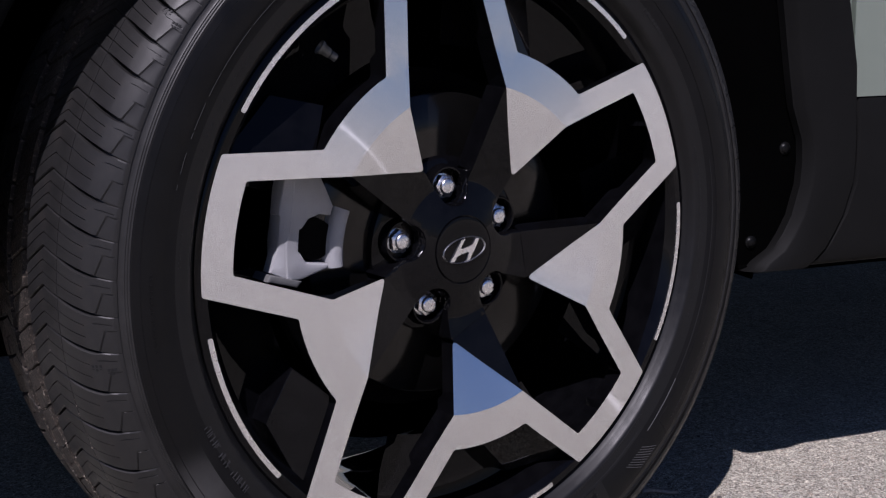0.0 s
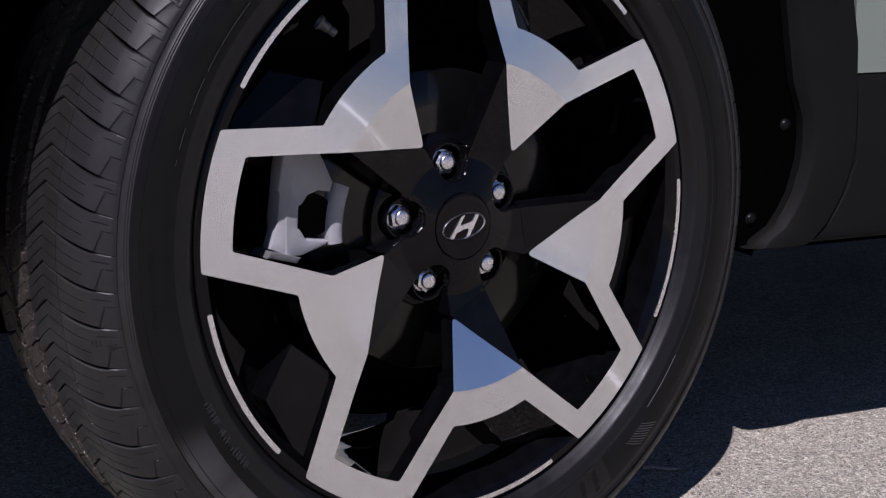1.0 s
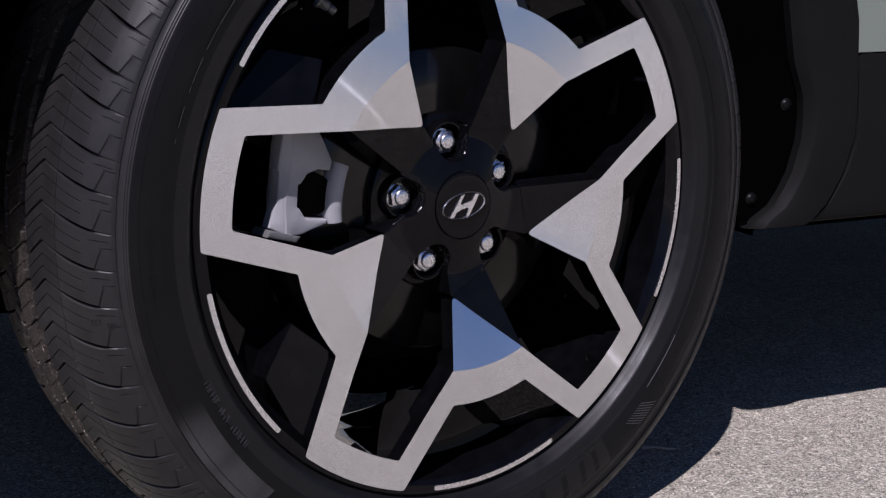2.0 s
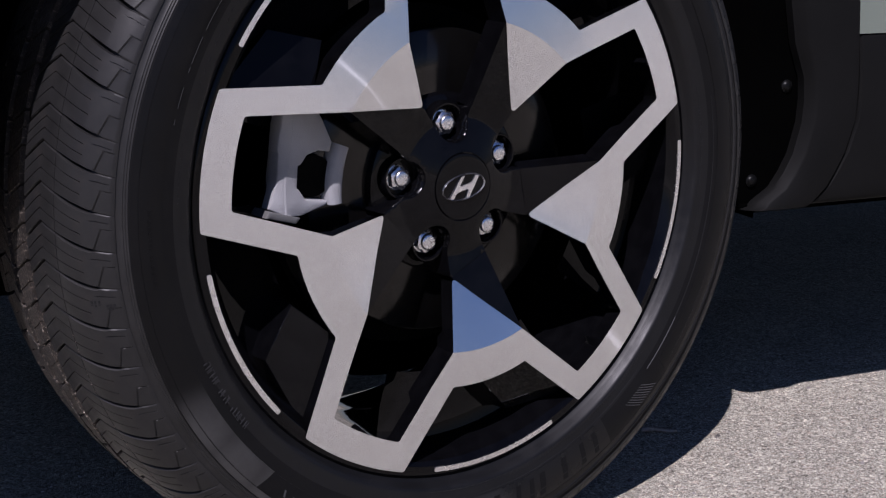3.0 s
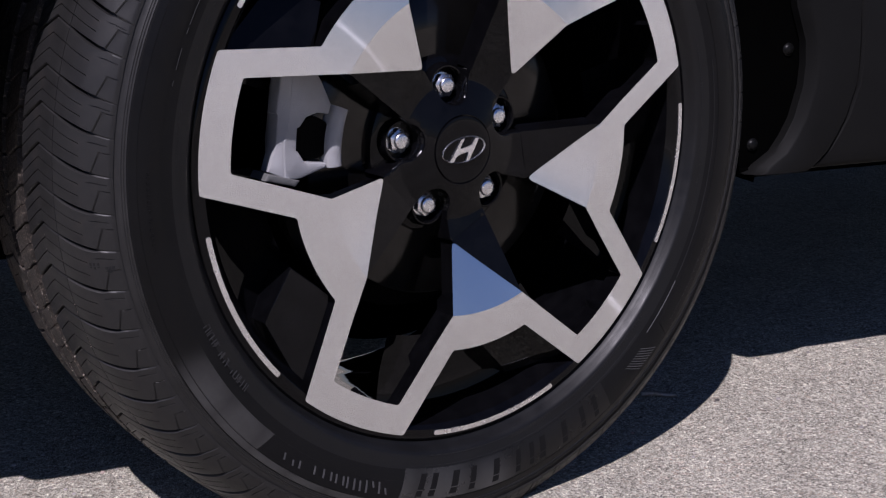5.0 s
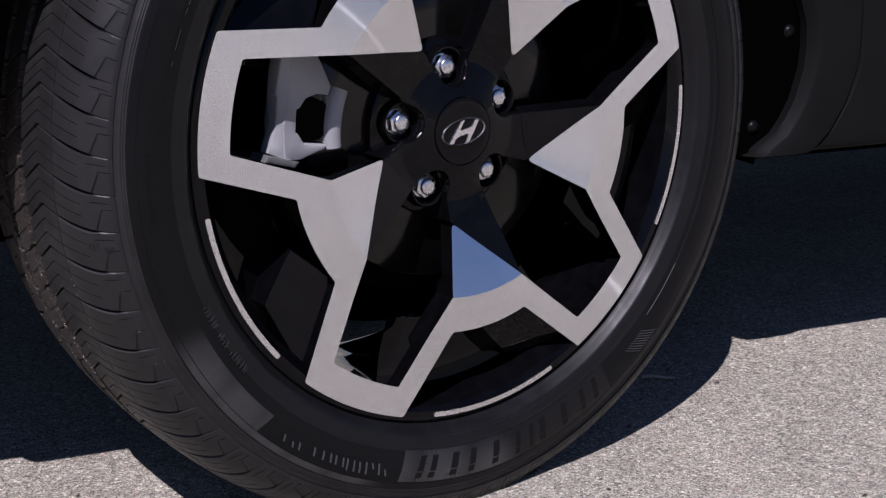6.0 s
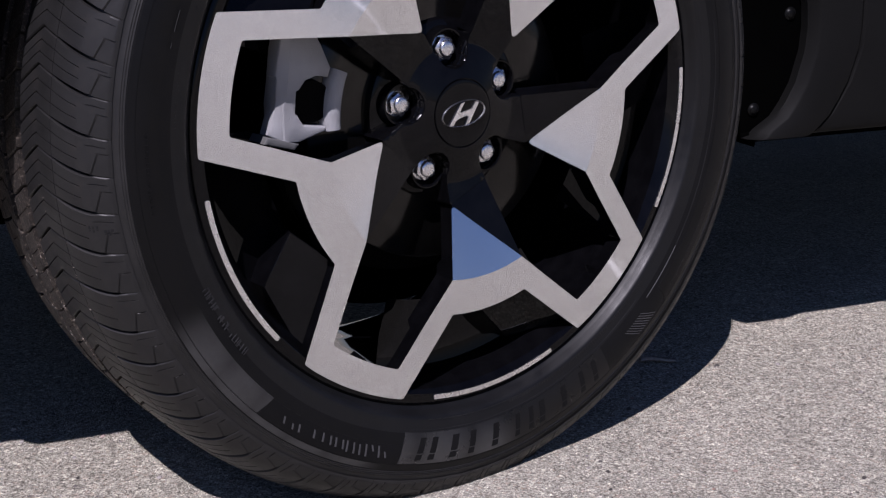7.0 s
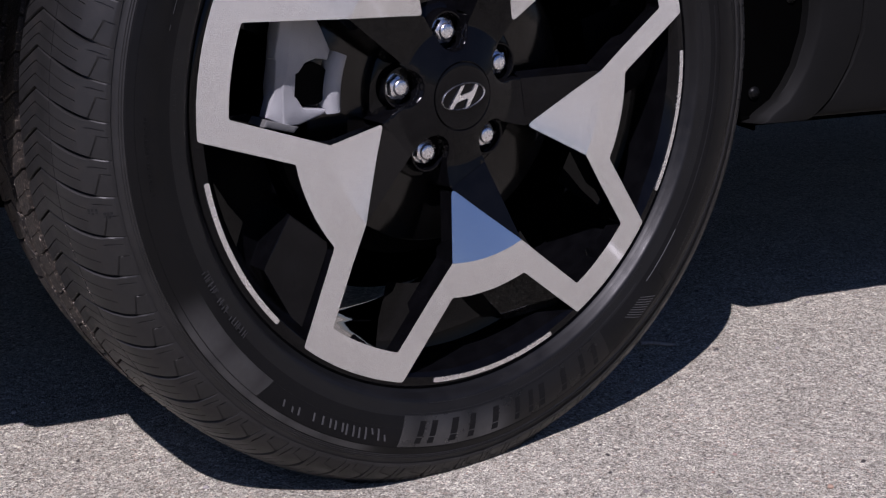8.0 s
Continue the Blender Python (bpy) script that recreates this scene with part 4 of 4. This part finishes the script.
# the arch by height: inner edge, outer seam, outward reach
# front rows lie out of view, their reach set by the shadows they cast
ARCH = [(0.2765, 0.395, 0.4670, 0.107), (0.2785, 0.4040, 0.4720, 0.107), (0.2844, 0.4095, 0.4800, 0.107), (0.298, 0.4310, 0.4945, 0.107), (0.3143, 0.4430, 0.5050, 0.107), (0.335, 0.4545, 0.5165, 0.107), (0.3699, 0.4644, 0.5275, 0.107),
        (0.395, 0.4662, 0.5292, 0.107), (0.4200, 0.4645, 0.5290, 0.107), (0.438, 0.4580, 0.5284, 0.107), (0.4577, 0.4510, 0.5276, 0.107), (0.500, 0.4440, 0.5258, 0.107), (0.5729, 0.4330, 0.5120, 0.107), (0.64, 0.405, 0.488, 0.10), (0.71, 0.348, 0.435, 0.08),
        (0.765, 0.280, 0.365, 0.06), (0.80, 0.19, 0.26, 0.035), (0.815, 0.08, 0.12, 0.01), (0.815, -0.06, -0.06, -0.07), (0.79, -0.19, -0.22, -0.14), (0.74, -0.30, -0.36, -0.150), (0.67, -0.375, -0.46, -0.136), (0.57, -0.408, -0.52, -0.106), (0.47, -0.414, -0.54, -0.084),
        (0.38, -0.420, -0.54, -0.040), (0.30, -0.415, -0.54, 0.060), (0.247, -0.41, -0.54, 0.097)]


def arch():
    secs = []
    for z, ui, uo, v in ARCH:
        du = uo - ui
        s = 1 if du > 0 else -1
        secs.append([Vector((ui - 0.001 * s, 0.16 if s < 0 else v + 0.024, z)), Vector((ui - 0.001 * s, v + 0.012, z)), Vector((ui + du * 0.02, v + 0.010, z)), Vector((ui + du * 0.10, v + 0.002, z)), Vector((ui + du * 0.16, v, z)), Vector((ui + du * 0.5, v - 0.001, z)), Vector((ui + du * 0.93, v, z)),
                     Vector((uo - du * 0.012, v + 0.0012, z)), Vector((uo, v + 0.004, z)), Vector((uo, v + 0.012, z))])
    bm = strip(secs)
    first = secs[0]
    strip([first, [p + Vector((0, 0.02, -0.003)) for p in first], [p + Vector((0, 0.08, 0.004)) for p in first]], bm)
    return bm


body_part("arch_cladding", arch(), CLADDING, "matte dark grey wheel arch cladding")


def sill():
    """Lower door and sill cladding behind the arch's seam, rolled under at its lower edge."""
    zs = [0.2755, 0.2768, 0.2795, 0.2844, 0.298, 0.3143, 0.335, 0.3699, 0.395, 0.42, 0.438, 0.455, 0.4640, 0.4652]
    lift = [0.030, 0.010, 0.0045, 0.002, 0.001, 0.0, -0.001, -0.002, -0.002, -0.002, -0.001, 0.0, 0.0015, 0.012]
    zr, ur = [a[0] for a in ARCH[:13]], [a[2] for a in ARCH[:13]]
    secs = []
    for z, l in zip(zs, lift):
        u0 = float(np.interp(z, zr, ur)) + 0.0028
        v = V_SIDE + 0.002 + l
        secs.append([Vector((u0, v + 0.02, z)), Vector((u0, v + 0.0035, z)), Vector((u0 + 0.0025, v + 0.0006, z)), Vector((u0 + 0.008, v, z)), Vector((0.62, v, z)), Vector((0.9, v + 0.0, z)), Vector((3.4, v, z))])
    return strip(secs)


body_part("sill_cladding", sill(), CLADDING, "matte dark grey lower door and sill cladding")


def plate(u0, u1, z0, z1, v, back, bevel=0.003):
    return box(bmesh.new(), u0, u1, v, v + back, z0, z1, bevel)


body_part("door", plate(0.5215, 1.7, 0.4656, 1.0, V_SIDE + 0.003, 0.05, 0.0004), PAINT, "glossy sage green painted door")
body_part("fender", plate(0.47, 0.5185, 0.505, 1.0, V_SIDE + 0.006, 0.03, 0.002), PAINT, "glossy sage green front fender")


def liner():
    return revolve([(0.0, 0.427), (0.02, 0.426), (0.36, 0.424), (0.36, 0.02)], 48, a0=-12.5, a1=198)


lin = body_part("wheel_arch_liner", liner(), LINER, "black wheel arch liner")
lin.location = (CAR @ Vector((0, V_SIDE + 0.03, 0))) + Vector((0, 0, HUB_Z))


def liner_flange():
    """Flat black edge of the liner behind the cladding, with a turned lower lip."""
    bm = strip([[Vector((u0, V_SIDE + 0.030, z)), Vector(((u0 + u1) / 2, V_SIDE + 0.0285, z)), Vector((u1, V_SIDE + 0.027, z))] for z, u0, u1 in
                [(0.281, 0.33, 0.425), (0.30, 0.34, 0.445), (0.33, 0.35, 0.46), (0.38, 0.35, 0.475), (0.43, 0.35, 0.47), (0.50, 0.34, 0.455), (0.60, 0.32, 0.44)]])
    strip([[Vector((u, V_SIDE + 0.030, 0.281)) for u in (0.33, 0.38, 0.41)], [Vector((u, V_SIDE + 0.022, 0.2800)) for u in (0.33, 0.38, 0.411)], [Vector((u, V_SIDE + 0.021, 0.2770)) for u in (0.33, 0.38, 0.411)], [Vector((u, V_SIDE + 0.06, 0.2765)) for u in (0.33, 0.38, 0.41)]], bm)
    return bm


GLOSSY = plastic("black_fastener_plastic", (0.003, 0.003, 0.003), 0.4, 300, 0.14)
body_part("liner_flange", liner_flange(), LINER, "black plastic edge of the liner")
screw_data = None
for u, z in ((0.4520, 0.4095), (0.4110, 0.3058)):
    bm = revolve([(-0.0042, 0.0), (-0.0040, 0.0030), (-0.0032, 0.0048), (-0.0030, 0.0050), (-0.0016, 0.0062), (-0.0012, 0.0072), (0.0, 0.0074)], 24)
    ob = part("liner_screw", bm, GLOSSY, car, "black plastic fastener") if screw_data is None else part("liner_screw", None, GLOSSY, car, "black plastic fastener", data=screw_data)
    screw_data = ob.data
    ob.matrix_local = CAR @ pose(u, V_SIDE + 0.0275, z)
    if bm.is_valid:
        bm.free()

def sky_block():
    """Unseen black boxes added between the front wheels to keep sky out of the barrel."""
    bm = box(bmesh.new(), -0.405, 0.42, 0.46, 1.48, 0.175, 0.205, 0.006)
    return box(bm, -0.10, 0.10, 0.30, 1.64, 0.20, 0.30, 0.01)


body_part("sky_block", sky_block(), LINER, "unseen black box added under the engine to block the sky")


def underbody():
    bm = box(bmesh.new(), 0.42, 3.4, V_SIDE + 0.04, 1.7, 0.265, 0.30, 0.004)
    # unseen lower box, added to darken the shaded road under the car
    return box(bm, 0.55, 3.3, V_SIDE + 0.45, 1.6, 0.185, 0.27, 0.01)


body_part("underbody", underbody(), LINER, "black underbody panel with an added lower light-blocking box")


# out of view; its section is set by the shadow it casts on the road
def bumper():
    secs = []
    for z, v in ((0.247, 0.14), (0.247, 0.102), (0.30, 0.054), (0.38, -0.024), (0.47, -0.072), (0.57, -0.096), (0.67, -0.138), (0.80, -0.12), (0.83, 0.05)):
        secs.append([Vector((-0.445, v + 0.012, z)), Vector((-0.52, v + 0.003, z)), Vector((-0.62, v + 0.006, z)), Vector((-0.74, v + 0.05, z)), Vector((-0.84, v + 0.16, z)), Vector((-0.90, v + 0.4, z)), Vector((-0.92, 1.75, z))])
    return strip(secs)


body_part("front_bumper", bumper(), CLADDING, "dark grey front bumper corner")
# the lower box is unseen, added to keep sky light off the road
body_part("bumper_floor", box(box(bmesh.new(), -0.86, -0.41, 0.10, 1.7, 0.247, 0.26, 0.003), -0.80, -0.43, 0.32, 1.6, 0.17, 0.25, 0.01), LINER, "black panel under the bumper with an added light-blocking box")
# unseen block, added to fill a lit gap in the shadow by the tyre
body_part("added_shadow_block", box(bmesh.new(), -0.43, -0.405, 0.10, 0.55, 0.195, 0.26, 0.004), LINER, "unseen black block added ahead of the wheel to close the shadow")
body_part("bonnet", box(bmesh.new(), -0.86, 0.60, V_SIDE + 0.02, 1.7, 0.82, 1.0, 0.03), PAINT, "sage green bonnet")

# unseen upper body, added to keep sky light off the shaded road
body_part("cabin_block", box(bmesh.new(), 0.55, 2.6, 0.30, 1.6, 0.98, 1.66, 0.12), PAINT, "unseen sage green box added for the upper body to block the sky")

# ---- loose things on the road ----
def twig():
    bm = bmesh.new()
    a, b = Vector((0.3680, 0.1290, 0.0045 + road_z(0.368, 0.129))), Vector((0.4030, 0.1052, 0.0035 + road_z(0.403, 0.105)))
    side, up = Vector((0.5, 0.74, 0)).normalized(), Vector((0, 0, 1))
    rings = []
    for i in range(7):
        t = i / 6
        c = a.lerp(b, t) + up * 0.0012 * math.sin(t * 5.0) + side * 0.0009 * math.sin(t * 7)
        r = 0.0046 * (1 - 0.4 * t)
        rings.append([bm.verts.new(c + side * r * math.cos(k * math.pi / 4) + up * r * 0.7 * math.sin(k * math.pi / 4)) for k in range(8)])
    for p, q in zip(rings, rings[1:]):
        for k in range(8):
            bm.faces.new((p[k], p[(k + 1) % 8], q[(k + 1) % 8], q[k]))
    bm.faces.new(rings[0])
    bm.faces.new(rings[-1])
    bmesh.ops.recalc_face_normals(bm, faces=bm.faces)
    data = bpy.data.meshes.new("twig")
    finish(bm, data, 60)
    m = Nodes("dry_twig")
    m.set(Base_Color=m.ramp(m.noise(300, 3), (0.3, (0.21, 0.18, 0.15)), (0.7, (0.38, 0.33, 0.28))), Roughness=0.8)
    data.materials.append(m.mat)
    return tagged(new("twig", data), "short dry grey twig lying on the asphalt", "twig")


twig()


def pebble(at, size, tone, label):
    """A small angular stone, a little flattened."""
    pick = random.Random(int(at[0] * 1e4))
    bm = bmesh.new()
    bmesh.ops.create_icosphere(bm, subdivisions=2, radius=size)
    for v in bm.verts:
        v.co *= 1 + 0.35 * noise.noise(v.co / size * 1.3 + Vector((at[0] * 40, at[1] * 40, 0)))
        v.co = Vector((v.co.x * 1.3, v.co.y, v.co.z * 0.6))
    bmesh.ops.rotate(bm, verts=bm.verts, cent=(0, 0, 0), matrix=Matrix.Rotation(pick.uniform(0, 6.28), 3, "Z"))
    low = min(v.co.z for v in bm.verts)
    data = bpy.data.meshes.new("pebble")
    finish(bm, data, 25)
    m = Nodes("pebble_stone")
    m.set(Base_Color=m.ramp(m.noise(700, 3), (0.3, tuple(v * 0.7 for v in tone)), (0.7, tone)), Roughness=0.85)
    data.materials.append(m.mat)
    ob = new("pebble", data)
    ob.location = (at[0], at[1], road_z(*at) - low - size * 0.1)
    return tagged(ob, label, "pebble", "pebbles on the road")


DARK_STONE, PINK_STONE = (0.07, 0.06, 0.055), (0.46, 0.31, 0.22)
pebble((0.1192, -0.0877), 0.0019, DARK_STONE, "tiny dark grey stone chip on sunlit asphalt")
pebble((0.3181, -0.2357), 0.0022, DARK_STONE, "tiny dark grey stone chip on sunlit asphalt")
pebble((0.0930, -0.1198), 0.0016, DARK_STONE, "tiny dark grey stone chip on sunlit asphalt")
pebble((0.2462, -0.2547), 0.0030, PINK_STONE, "small orange-brown pebble on sunlit asphalt")
pebble((0.2294, -0.1510), 0.0021, (0.45, 0.32, 0.27), "small pinkish pebble on sunlit asphalt")
pebble((-0.3121, 0.1812), 0.0018, DARK_STONE, "tiny dark grey stone chip on sunlit asphalt")


def gravel():
    """Small loose chippings and specks on the road near the wheel."""
    verts, faces = [], []
    pick = random.Random(5)
    for i in range(4200):
        x, y = pick.uniform(-0.55, 0.95), pick.uniform(-0.42, 0.42)
        s = (pick.choice((0.0007, 0.0009, 0.0012, 0.0012, 0.0016, 0.0022)) if i < 700 else 0.0007) * pick.uniform(0.8, 1.25)
        if -0.17 < x < 0.17 and -0.03 < y < 0.21:
            continue
        turn = pick.uniform(0, 6.28)
        base = len(verts)
        n, up = 6, road_z(x, y)
        for h, k in ((-0.3, 1.0), (0.35, 0.95), (0.75, 0.5)):
            for i in range(n):
                a = turn + i * 2 * math.pi / n
                w = s * k * pick.uniform(0.75, 1.2)
                verts.append((x + w * math.cos(a) * 1.25, y + w * math.sin(a), up + s * h))
        for lvl in range(2):
            for i in range(n):
                j = (i + 1) % n
                faces.append((base + lvl * n + i, base + lvl * n + j, base + lvl * n + n + j, base + lvl * n + n + i))
        faces.append(tuple(base + 2 * n + i for i in range(n)))
    data = bpy.data.meshes.new("gravel")
    data.from_pydata(verts, [], faces)
    m = Nodes("loose_chippings")
    island = m.add("NewGeometry").outputs["Random Per Island"]
    m.set(Base_Color=m.ramp(island, (0.0, (0.06, 0.055, 0.05)), (0.25, (0.16, 0.14, 0.13)), (0.6, (0.30, 0.27, 0.25)), (0.93, (0.34, 0.31, 0.29)), (1.0, (0.40, 0.25, 0.19))), Roughness=0.85)
    data.materials.append(m.mat)
    return tagged(new("gravel", data), "tiny loose stone chippings scattered over the asphalt", "gravel", kind="stuff")


gravel()
